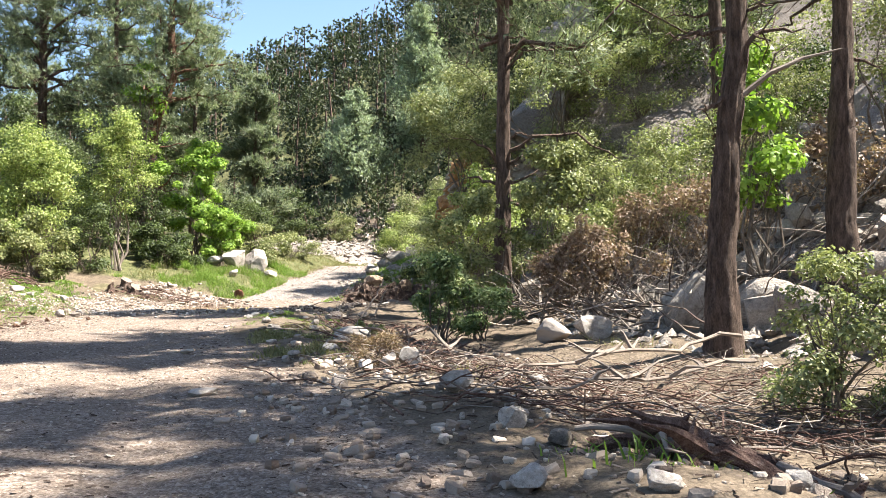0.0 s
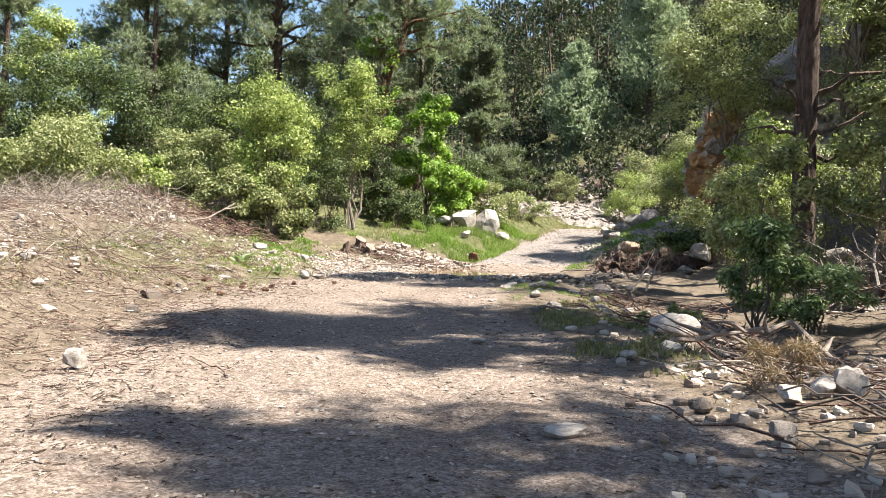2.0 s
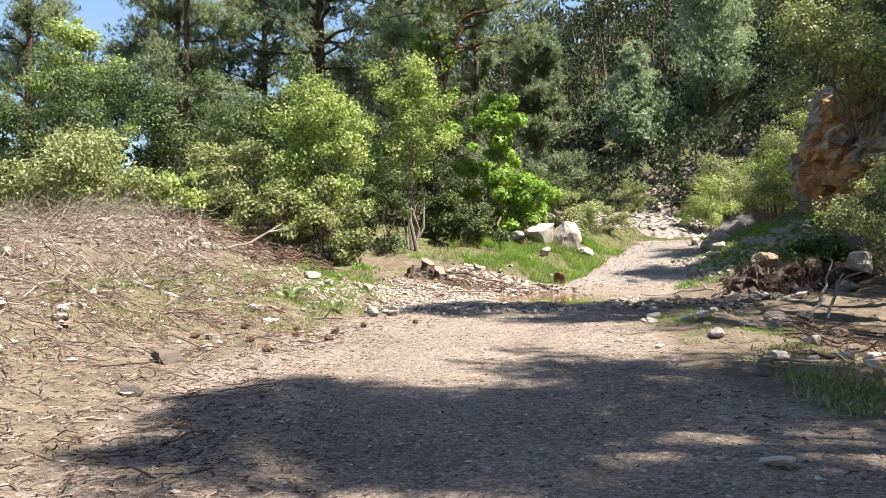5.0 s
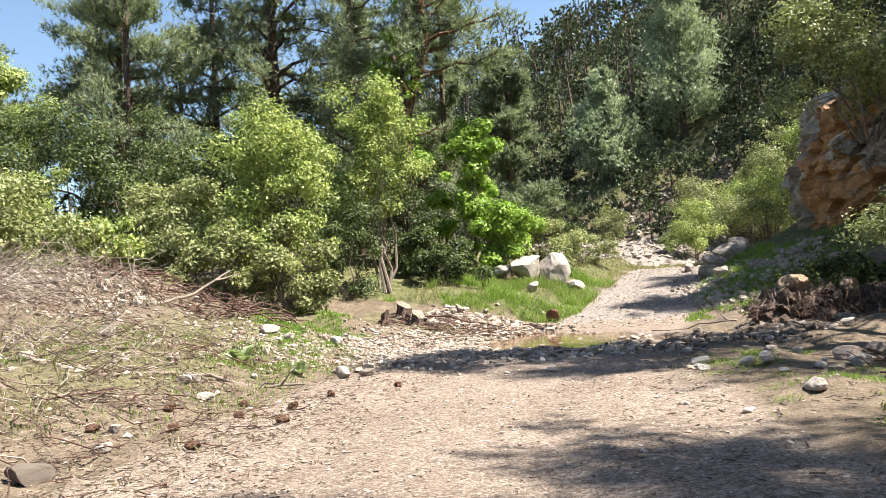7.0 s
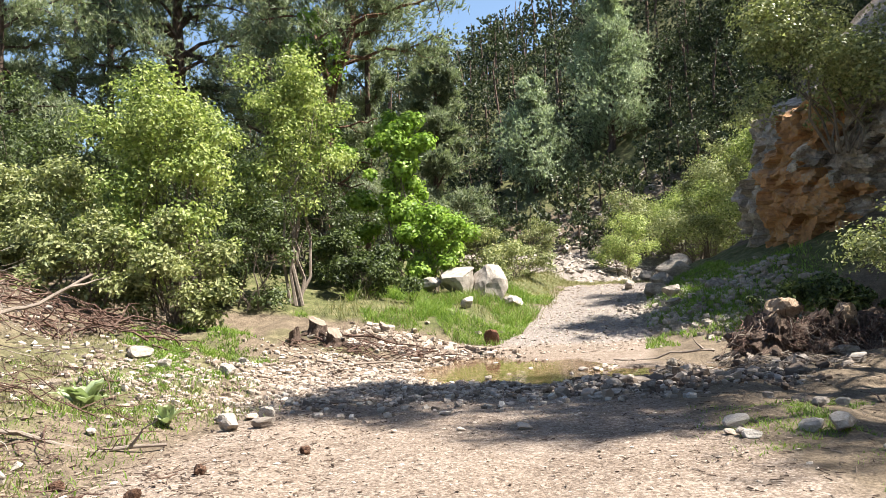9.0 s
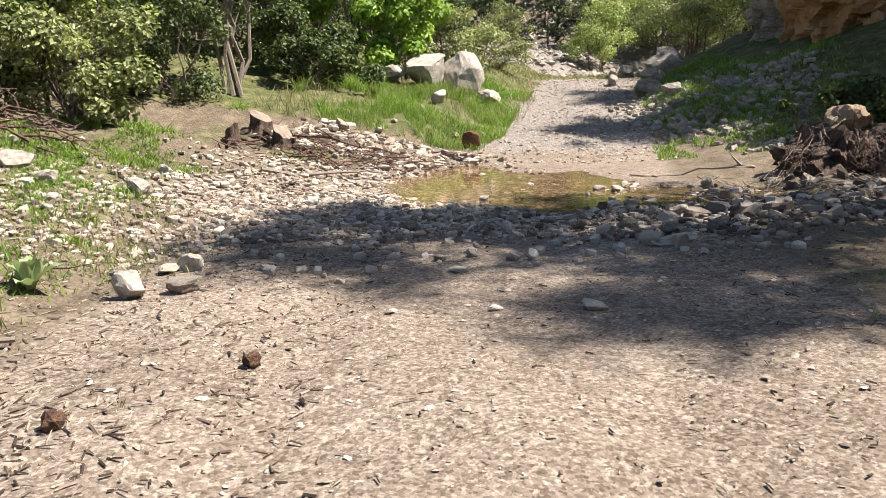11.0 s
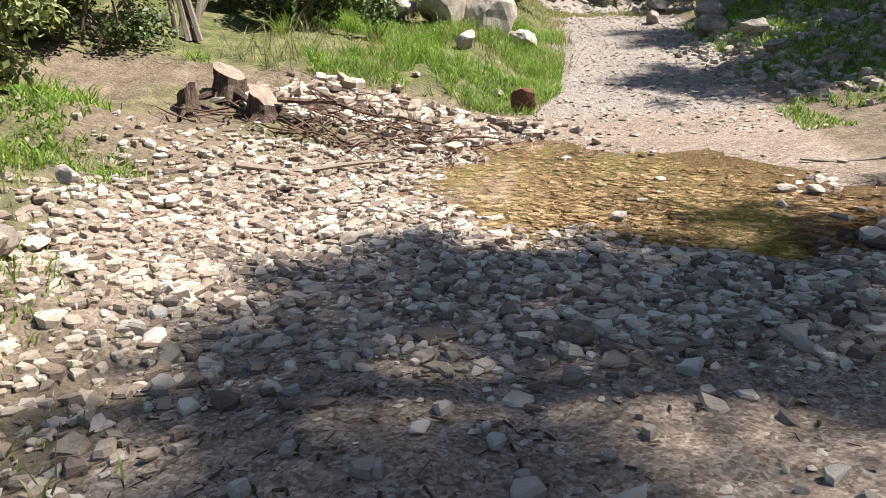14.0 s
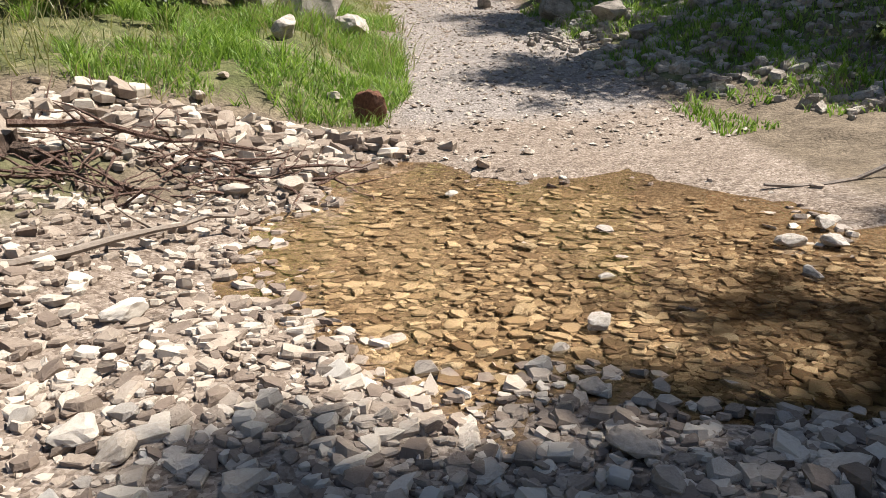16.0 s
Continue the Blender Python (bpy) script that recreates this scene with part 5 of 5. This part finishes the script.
branch("branch", [g3(4.0, 14.1, 0.16), g3(4.9, 14.9, 0.34), g3(5.6, 15.5, 0.5), g3(5.9, 15.1, 0.12)], 0.02, 0.03, TWIG, "pale bent branch over the verge", 7, 6, 3)
branch("branch", [g3(5.9, 15.1, 0.1), g3(5.2, 15.0, 0.2), g3(4.6, 14.7, 0.25)], 0.03, 0.014, TWIG, "pale bent branch over the verge", 7, 4, 4)
branch("branch", [g3(5.2, 10.6, 0.2), g3(6.6, 11.6, 0.42), g3(8.3, 12.6, 0.5), g3(9.6, 13.4, 0.45)], 0.012, 0.028, TWIG, "long pale branch on the brush pile", 7, 8, 5)
branch("branch", [g3(5.6, 9.8, 0.15), g3(7.0, 10.7, 0.4), g3(8.6, 11.4, 0.5)], 0.01, 0.024, TWIG, "long pale branch on the brush pile", 7, 8, 6)
branch("branch", [g3(-6.2, 27.6, 0.05), g3(-5.8, 28.2, 0.5), g3(-5.3, 28.9, 1.0)], 0.03, 0.022, TWIG, "pale stick leaning out of the bank", 7, 1, 7)
branch("branch", [g3(-4.9, 22.6, 0.06), g3(-3.6, 23.2, 0.06), g3(-2.5, 23.6, 0.05)], 0.025, 0.016, TWIG, "thin pale branch lying along the bank", 7, 3, 8)
branch("branch", [g3(-0.5, 13.4, 0.02), g3(-0.15, 13.1, 0.03), g3(0.05, 12.8, 0.02)], 0.005, 0.007, DEADWOOD, "dark forked twig lying on the track", 6, 0, 9)
branch("branch", [g3(3.0, 18.6, 0.04), g3(4.4, 18.2, 0.06)], 0.022, 0.016, TWIG, "straight pale stick on the verge", 6, 1, 10)
branch("branch", [g3(3.3, 31.2, 0.04), g3(4.3, 31.0, 0.1), g3(5.0, 30.7, 0.1)], 0.015, 0.025, TWIG, "pale drift stick at the water's edge", 6, 2, 11)
branch("branch", [g3(-1.9, 33.2, 0.2), g3(-1.0, 33.4, 0.16), g3(0.0, 33.5, 0.12)], 0.035, 0.012, DEADWOOD, "root trailing from the stump", 6, 4, 12)
branch("branch", [g3(-2.1, 30.6, 0.06), g3(-1.2, 31.2, 0.1), g3(-0.5, 31.7, 0.12)], 0.03, 0.012, TWIG, "drift branch on the cobbles", 6, 4, 13)
branch("branch", [g3(5.2, 24.2, 0.1), g3(5.7, 24.9, 0.7), g3(5.9, 25.2, 1.1)], 0.03, 0.012, TWIG, "bare stick standing in the debris", 6, 2, 14)
branch("branch", [g3(5.6, 24.6, 0.1), g3(6.0, 25.0, 0.9)], 0.03, 0.014, TWIG, "bare stick standing in the debris", 6, 2, 15)


def brushwood(name, n, region, lo, hi, lift, mat, label, seed, thick=0.013):
    """A tangle of thin dead twigs."""
    rng = np.random.default_rng(seed)
    xy = region(rng, n)
    out = []
    for x, y in xy:
        L, a = rng.uniform(lo, hi), rng.uniform(0, 2 * math.pi)
        e = (x + L * math.cos(a), y + L * math.sin(a))
        p = bend(g3(x, y, rng.uniform(0.0, lift * 0.4) + 0.01), g3(*e, rng.uniform(0, lift) + 0.01), 5, 0.13)
        out += tube(p, np.linspace(thick * (0.6 + L), 0.003, 5), 4, 0, False)
    return tagged(new(name, mesh_of(name, out, mat)), label, "brushwood", kind="stuff")


brushwood("brushwood", 310, in_ellipse(7.0, 11.2, 2.8, 3.0), 0.25, 1.2, 0.32, DEADWOOD, "pile of dark dead branches beside the ditch", 111, 0.007)
brushwood("brushwood", 310, in_ellipse(7.2, 11.6, 2.8, 2.8), 0.3, 1.4, 0.32, TWIG, "pile of grey dead branches beside the ditch", 118, 0.006)
brushwood("brushwood", 220, in_ellipse(5.4, 18.5, 1.4, 5.5), 0.2, 0.9, 0.25, DEADWOOD, "dead twigs strewn along the verge", 112)
brushwood("brushwood", 420, in_ellipse(-6.6, 21.0, 3.0, 5.5), 0.15, 0.8, 0.25, TWIG, "tangle of dry twigs on the bank", 113, 0.006)
brushwood("brushwood", 520, in_ellipse(-6.2, 22.0, 3.2, 6.0), 0.15, 0.8, 0.3, DEADWOOD, "tangle of dark dead twigs on the bank", 119, 0.007)
brushwood("brushwood", 700, in_ellipse(-8.0, 22.5, 3.4, 6.0), 0.25, 1.2, 0.75, TWIG, "standing tangle of dry grey brush on the bank", 128, 0.005)
brushwood("brushwood", 500, in_ellipse(-9.4, 27.5, 2.6, 2.8), 0.3, 1.3, 0.9, TWIG, "dry grey brush over the mound", 129, 0.005)
brushwood("brushwood", 220, in_ellipse(-6.6, 29.4, 2.2, 1.1), 0.2, 1.1, 0.5, DEADWOOD, "dark tangle of dead branches in the hollow", 114)
brushwood("brushwood", 360, in_ellipse(4.9, 28.7, 1.7, 1.5), 0.1, 0.5, 0.12, TWIG, "drift twigs round the root plate", 115, 0.009)
brushwood("brushwood", 150, in_ellipse(-1.2, 33.2, 1.6, 0.9), 0.15, 0.8, 0.2, DEADWOOD, "drift twigs below the stump", 116)
brushwood("brushwood", 230, in_ellipse(12.3, 20, 2.6, 4.5), 0.7, 2.2, 2.2, TWIG, "tangled pale bare branches over the slope", 127, 0.008)
brushwood("brushwood", 260, in_ellipse(10.5, 21, 2.2, 5), 0.4, 1.8, 1.5, TWIG, "bare grey branches of dead scrub", 117)


def litter(name, n, region, lo, hi, mat, label, seed):
    """Chips of bark and bits of wood lying flat."""
    rng = np.random.default_rng(seed)
    xy = region(rng, n)
    z = land(xy[:, 0], xy[:, 1])
    c = np.column_stack([xy, z + 0.006])
    a = rng.uniform(0, 2 * math.pi, n)
    d = np.stack([np.cos(a), np.sin(a), rng.normal(size=n) * 0.12], 1)
    s = np.stack([-np.sin(a), np.cos(a), rng.normal(size=n) * 0.15], 1)
    L, W = rng.uniform(lo, hi, (n, 1)), rng.uniform(0.002, 0.009, (n, 1))
    up = np.array([0, 0, 1.0]) * W * 0.8
    v = np.stack([c - d * L - s * W, c - d * L + s * W, c + d * L + s * W * 0.6, c + d * L - s * W * 0.6, c - d * L * 0.9 + up, c + d * L * 0.9 + up], 1).reshape(-1, 3)
    k = np.arange(n)[:, None] * 6
    quads = np.concatenate([k + np.array([[1, 2, 5, 4]]), k + np.array([[3, 0, 4, 5]])])
    tris = np.concatenate([k + np.array([[0, 1, 4]]), k + np.array([[2, 3, 5]])])
    return tagged(new(name, mesh_of(name, [(v, quads), (v, tris)], mat)), label, "litter", kind="stuff")


def verge(side, y0, y1, a, b):
    def region(rng, n):
        y = rng.uniform(y0, y1, n)
        return np.stack([road_x(y) + side * (half_width(y) + rng.uniform(a, b, n)), y], 1)
    return region


def grass(name, n, region, lo, hi, mat, label, seed, wide=0.011, lean=0.35):
    rng = np.random.default_rng(seed)
    xy = region(rng, n)
    keep = land(xy[:, 0], xy[:, 1]) > WATER_Z + 0.01
    xy = xy[keep]
    n = len(xy)
    c = np.column_stack([xy, land(xy[:, 0], xy[:, 1]) - 0.01])
    a = rng.uniform(0, 2 * math.pi, n)
    s = np.stack([np.cos(a), np.sin(a), np.zeros(n)], 1) * wide * rng.uniform(0.6, 1.3, (n, 1))
    patch = np.clip(0.75 + 0.9 * vnoise(xy[:, 0] * 1.8, xy[:, 1] * 1.8, 51), 0.35, 1.3)
    L = rng.uniform(lo, hi, n) * patch
    d = np.column_stack([rng.normal(size=(n, 2)) * lean, np.ones(n)])
    m = c + d * (L * 0.55)[:, None]
    e = c + d * L[:, None] + np.column_stack([d[:, :2] * (L * 0.5)[:, None], -0.12 * L])
    v = np.stack([c - s, c + s, m + s * 0.7, m - s * 0.7, e], 1).reshape(-1, 3)
    k = np.arange(n)[:, None] * 5
    return tagged(new(name, mesh_of(name, [(v, k + np.array([[0, 1, 2, 3]])), (v, k + np.array([[3, 2, 4]]))], mat)), label, "grass", kind="stuff")


def patchy(region, seed, cut=0.0):
    def inner(rng, n):
        xy = region(rng, n * 3)
        good = vnoise(xy[:, 0] * 0.9, xy[:, 1] * 0.9, seed) + 0.4 * vnoise(xy[:, 0] * 3, xy[:, 1] * 3, seed + 1) > cut
        return xy[good][:n]
    return inner


litter("wood_litter", 9000, verge(-1, 10, 27, -1.6, 2.2), 0.008, 0.04, CHIPS, "bark chips and dry needles along the track", 121)
litter("wood_litter", 6000, verge(1, 4, 27, -0.7, 5.0), 0.012, 0.06, CHIPS, "bark chips and dry needles in the verge", 122)
litter("wood_litter", 3000, on_track(5, 27, 0.9), 0.006, 0.03, CHIPS, "small bark chips on the track", 123)
litter("wood_litter", 6000, in_ellipse(-6.5, 22, 3.5, 7.5), 0.015, 0.08, CHIPS, "dry sticks and needles on the bank", 124)


litter("wood_litter", 5000, verge(-1, 11, 23, -0.9, 3.2), 0.015, 0.08, CHIPS, "dark bark litter at the track's edge", 125)
litter("wood_litter", 5000, in_ellipse(7.8, 12.5, 2.6, 5.0), 0.015, 0.07, CHIPS, "dark leaf and bark litter below the slope", 126)
brushwood("brushwood", 330, verge(-1, 12, 23, -0.6, 2.6), 0.08, 0.4, 0.08, DEADWOOD, "short dark sticks along the track's edge", 130, 0.008)
grass("weeds", 3000, patchy(in_ellipse(7.6, 12.5, 2.4, 5.0), 83, 0.05), 0.05, 0.22, DRYGRASS, "thin weeds below the slope", 147, 0.005, 0.5)
# ---- stumps and the root plate ----
def stump(x, y, r, h, lean, label, seed):
    rng = np.random.default_rng(seed)
    z = ground(x, y) - 0.1
    t = empty("tree_stump", x, y, z, label, "stump")
    k = 20
    th = np.arange(k) * 2 * math.pi / k
    ring = lambda s, zz: np.stack([np.cos(th) * r * s * (1 + 0.08 * np.sin(th * 5 + seed)), np.sin(th) * r * s * (1 + 0.08 * np.cos(th * 4)), zz + lean * np.cos(th + 0.6) * (zz > 0.1)], 1)
    rows = [ring(s, zz) * (1 + (rng.normal(size=(k, 1)) * 0.03)) for s, zz in ((1.7, 0), (1.2, 0.12), (1.0, 0.25), (0.96, h * 0.8), (0.95, h))]
    v = np.concatenate(rows)
    i, j = np.meshgrid(np.arange(4), np.arange(k), indexing="ij")
    f = np.stack([i * k + j, i * k + (j + 1) % k, (i + 1) * k + (j + 1) % k, (i + 1) * k + j], -1).reshape(-1, 4)
    part("bark", [(v, f)], BARK, t)
    top = np.vstack([rows[-1], [[0, 0, h + 0.01]]])
    part("cut_face", [(top, np.stack([np.arange(k), (np.arange(k) + 1) % k, np.full(k, k)], -1))], CUTWOOD, t, "pale weathered sawn face")
    for q in range(4):
        a = q * 1.6 + seed
        part("root", tube(bend((math.cos(a) * r, math.sin(a) * r, 0.15), (math.cos(a) * r * 3.2, math.sin(a) * r * 3.2, 0.02), 5, 0.1), np.linspace(r * 0.3, 0.02, 5), 6, 0.1, False), BARK, t)


stump(-2.05, 33.3, 0.19, 0.38, -0.12, "sawn tree stump with a pale slanting cut", 1)
stump(-2.5, 33.9, 0.19, 0.4, -0.1, "sawn tree stump with a pale slanting cut", 2)
stump(-2.95, 33.5, 0.11, 0.32, 0.08, "broken reddish stump on the earth bank", 3)


def root_plate(x, y):
    """A torn-up bole: a long lumpy mass of earth and wood, fringed with roots that hang down its front."""
    rng = np.random.default_rng(77)
    z = ground(x, y)
    t = empty("root_plate", x, y, z, "upturned dark root plate with hanging roots", "root plate")
    for k, (cx, cy, cz, sx, sy, sz) in enumerate([(0.65, 0.0, 0.3, 0.66, 0.6, 0.52), (1.5, 0.15, 0.32, 0.8, 0.55, 0.5), (2.4, 0.1, 0.28, 0.75, 0.5, 0.42)]):
        v, f = lump(ICO4, 6, 0.6, np.random.default_rng(70 + k))
        part("earth_mass", [(v * np.array([sx, sy, sz]) * (1 + 0.07 * rng.normal(size=(len(v), 1))) + np.array([cx, cy, cz]), f)], BARK, t)
    for k in range(190):
        px, u = rng.uniform(0.0, 2.7), rng.uniform(0.2, 0.68)
        side = rng.normal() * 0.22 - (0.35 if px < 0.3 else 0)
        p0 = np.array([px, 0.1 - 0.45 * math.sqrt(max(0.05, 1 - (u / 0.75) ** 2)), u])
        p1 = np.array([px + side, p0[1] - rng.uniform(0.02, 0.35), max(0.06, u - rng.uniform(0.1, 0.75))])
        part("root", tube(bend(p0, p1, 6, 0.24), np.linspace(rng.uniform(0.004, 0.014), 0.003, 6), 5, 0.1, False), DEADWOOD if k % 4 else TWIG, t)
    for k in range(26):
        p0 = np.array([rng.uniform(0.2, 2.4), rng.uniform(-0.2, 0.3), rng.uniform(0.5, 0.62)])
        p1 = p0 + np.array([rng.normal() * 0.25, -rng.uniform(0, 0.2), rng.uniform(0.08, 0.35)])
        part("root", tube(bend(p0, p1, 5, 0.2), np.linspace(0.012, 0.003, 5), 5, 0.1, False), TWIG if k % 3 == 0 else DEADWOOD, t)


root_plate(5.15, 30.1)


# ---- low plants ----
def mullein(x, y, size, n, label, seed):
    rng = np.random.default_rng(seed)
    t = empty("mullein_plant", x, y, ground(x, y), label, "plant")
    for k in range(n):
        a, rise, L = k * 2.4 + rng.normal() * 0.2, rng.uniform(0.7, 1.35), size * rng.uniform(0.7, 1.1)
        u = np.linspace(0, 1, 7)
        r, z = L * u * math.cos(rise), L * (u * math.sin(rise) - 0.35 * u ** 2.4)
        w = L * 0.17 * np.sin(np.clip(u * 1.02 + 0.08, 0, 1) * math.pi) ** 0.8 + 0.008
        c, s = math.cos(a), math.sin(a)
        mid = np.stack([r * c, r * s, z + 0.02], 1)
        side = np.stack([-s * w, c * w, w * 0.35 + 0.01 * np.sin(u * 20)], 1)
        v = np.concatenate([mid - side * np.array([1, 1, -1]), mid, mid + side])
        i = np.arange(6)
        part("leaf", [(v, np.concatenate([np.stack([i, i + 7, i + 8, i + 1], -1), np.stack([i + 7, i + 14, i + 15, i + 8], -1)]))], LEAF_FELT, t, smooth=True)


mullein(-3.85, 25.1, 0.58, 18, "large rosette of broad felted grey-green leaves", 1)
mullein(-2.85, 24.7, 0.36, 12, "small rosette of broad felted leaves", 2)


grass("grass", 21000, patchy(verge(-1, 34.8, 43, -0.1, 4.5), 73, -0.08), 0.05, 0.36, GRASS, "lush green grass in front of the boulders", 131, 0.008, 0.45)
grass("grass", 7000, patchy(verge(1, 33.0, 44, -0.1, 2.4), 75, -0.12), 0.08, 0.24, GRASS, "green grass along the track's far edge", 132)
grass("weeds", 1600, patchy(verge(-1, 34.6, 43, -0.3, 4.5), 77), 0.25, 0.6, DRYGRASS, "tall thin weeds in the grass", 145, 0.007)
grass("grass", 5000, verge(-1, 43, 52, -0.1, 4), 0.08, 0.2, DRYGRASS, "short grass at the bend", 133)
grass("grass", 5000, in_ellipse(9, 51, 5, 2.4), 0.08, 0.22, DRYGRASS, "short grass beyond the bend", 134)
grass("grass", 7000, patchy(in_ellipse(-4.6, 25.5, 2.2, 5.5), 61), 0.03, 0.13, GRASS, "thin grass and weeds on the bank", 135, 0.006)
grass("grass", 7000, patchy(in_ellipse(-4.6, 23.5, 2.4, 6.5), 63, 0.05), 0.05, 0.18, DRYGRASS, "dry grass on the bank", 136, 0.006)
grass("grass", 2600, patchy(in_ellipse(-3.3, 27.4, 1.1, 2.2), 81, 0.05), 0.04, 0.16, GRASS, "small weeds between the stones", 146, 0.007)
grass("grass", 4500, patchy(in_ellipse(-3.5, 29.0, 0.75, 1.9), 85, -0.1), 0.05, 0.2, GRASS, "fresh grass at the foot of the earth ramp", 148, 0.006, 0.45)
grass("grass", 3600, patchy(in_ellipse(-4.7, 31.4, 1.1, 2.2), 71), 0.1, 0.3, GRASS, "fresh grass under the saplings", 137)
grass("grass", 9000, patchy(in_ellipse(4.1, 21.5, 1.7, 4.8), 65, 0.02), 0.02, 0.09, GRASS, "weeds and grass on the verge", 138, 0.0045, 0.5)
grass("grass", 4500, patchy(in_ellipse(3.8, 16.8, 0.9, 3.2), 67), 0.04, 0.16, DRYGRASS, "dry grass tufts on the verge", 139)
grass("grass", 1200, patchy(in_ellipse(6.0, 11.5, 1.8, 4), 69, 0.2), 0.04, 0.2, GRASS, "weeds in the verge debris", 140)
grass("grass", 5000, in_ellipse(8.0, 36.8, 1.6, 3.6), 0.08, 0.3, GRASS, "weeds below the cliff", 141)
bush("dry_pine_twigs", 4.4, 12.5, 0.85, 0.6, 0.42, LEAF_RUST, "fallen rust-red dry pine twigs", 142, n=900, size=0.07, narrow=0.1, clumps=12, open_foot=0.0, category="brushwood", twig=TWIG)
bush("dry_pine_twigs", 4.6, 17.2, 1.0, 0.8, 0.4, LEAF_OLIVE, "low straggling weed clump", 143, n=900, size=0.05, clumps=10, open_foot=0.0, category="weed")


def cone(x, y, s, seed):
    rng = np.random.default_rng(seed)
    v, f = ICO2
    w = v * np.array([1, 1, 1.5]) * s
    a = np.arctan2(v[:, 1], v[:, 0])
    w = w * (1 + 0.16 * np.sin(a * 8 + v[:, 2] * 14))[:, None]
    ob = new("pine_cone", mesh_of("pine_cone", [(w, f)], BARK_RED))
    ob.matrix_world = pose(x, y, ground(x, y) + s * 0.8, rng.uniform(50, 110), 0, rng.uniform(0, 360))
    tagged(ob, "dark brown fallen pine cone on the litter", "pine cone", "fallen pine cones")


for k, (x, y) in enumerate([(-2.46, 19.7), (-3.0, 20.6), (-3.3, 21.2), (-2.2, 21.9), (-1.9, 22.5), (-2.9, 22.3), (-3.6, 20.2), (-2.6, 21.3), (-1.2, 23.2), (-2.0, 20.8)]):
    cone(x, y, 0.045, k)

# single cobbles on the near side of the ford
_r = np.random.default_rng(29)
_cob = [mesh_of("stone", [slab(_r)], COBBLE) for _ in range(10)]
for k in range(300):
    x, y, s = _r.uniform(-2.3, 3.0), _r.uniform(25.2, 29.6), _r.uniform(0.03, 0.075)
    ob = new("stone", _cob[k % 10])
    ob.parent = GROUND
    ob.matrix_world = pose(x, y, ground(x, y) + s * 0.3, _r.normal() * 14, _r.normal() * 14, _r.uniform(0, 360)) @ Matrix.Diagonal((s, s * 0.8, s * 0.55, 1))
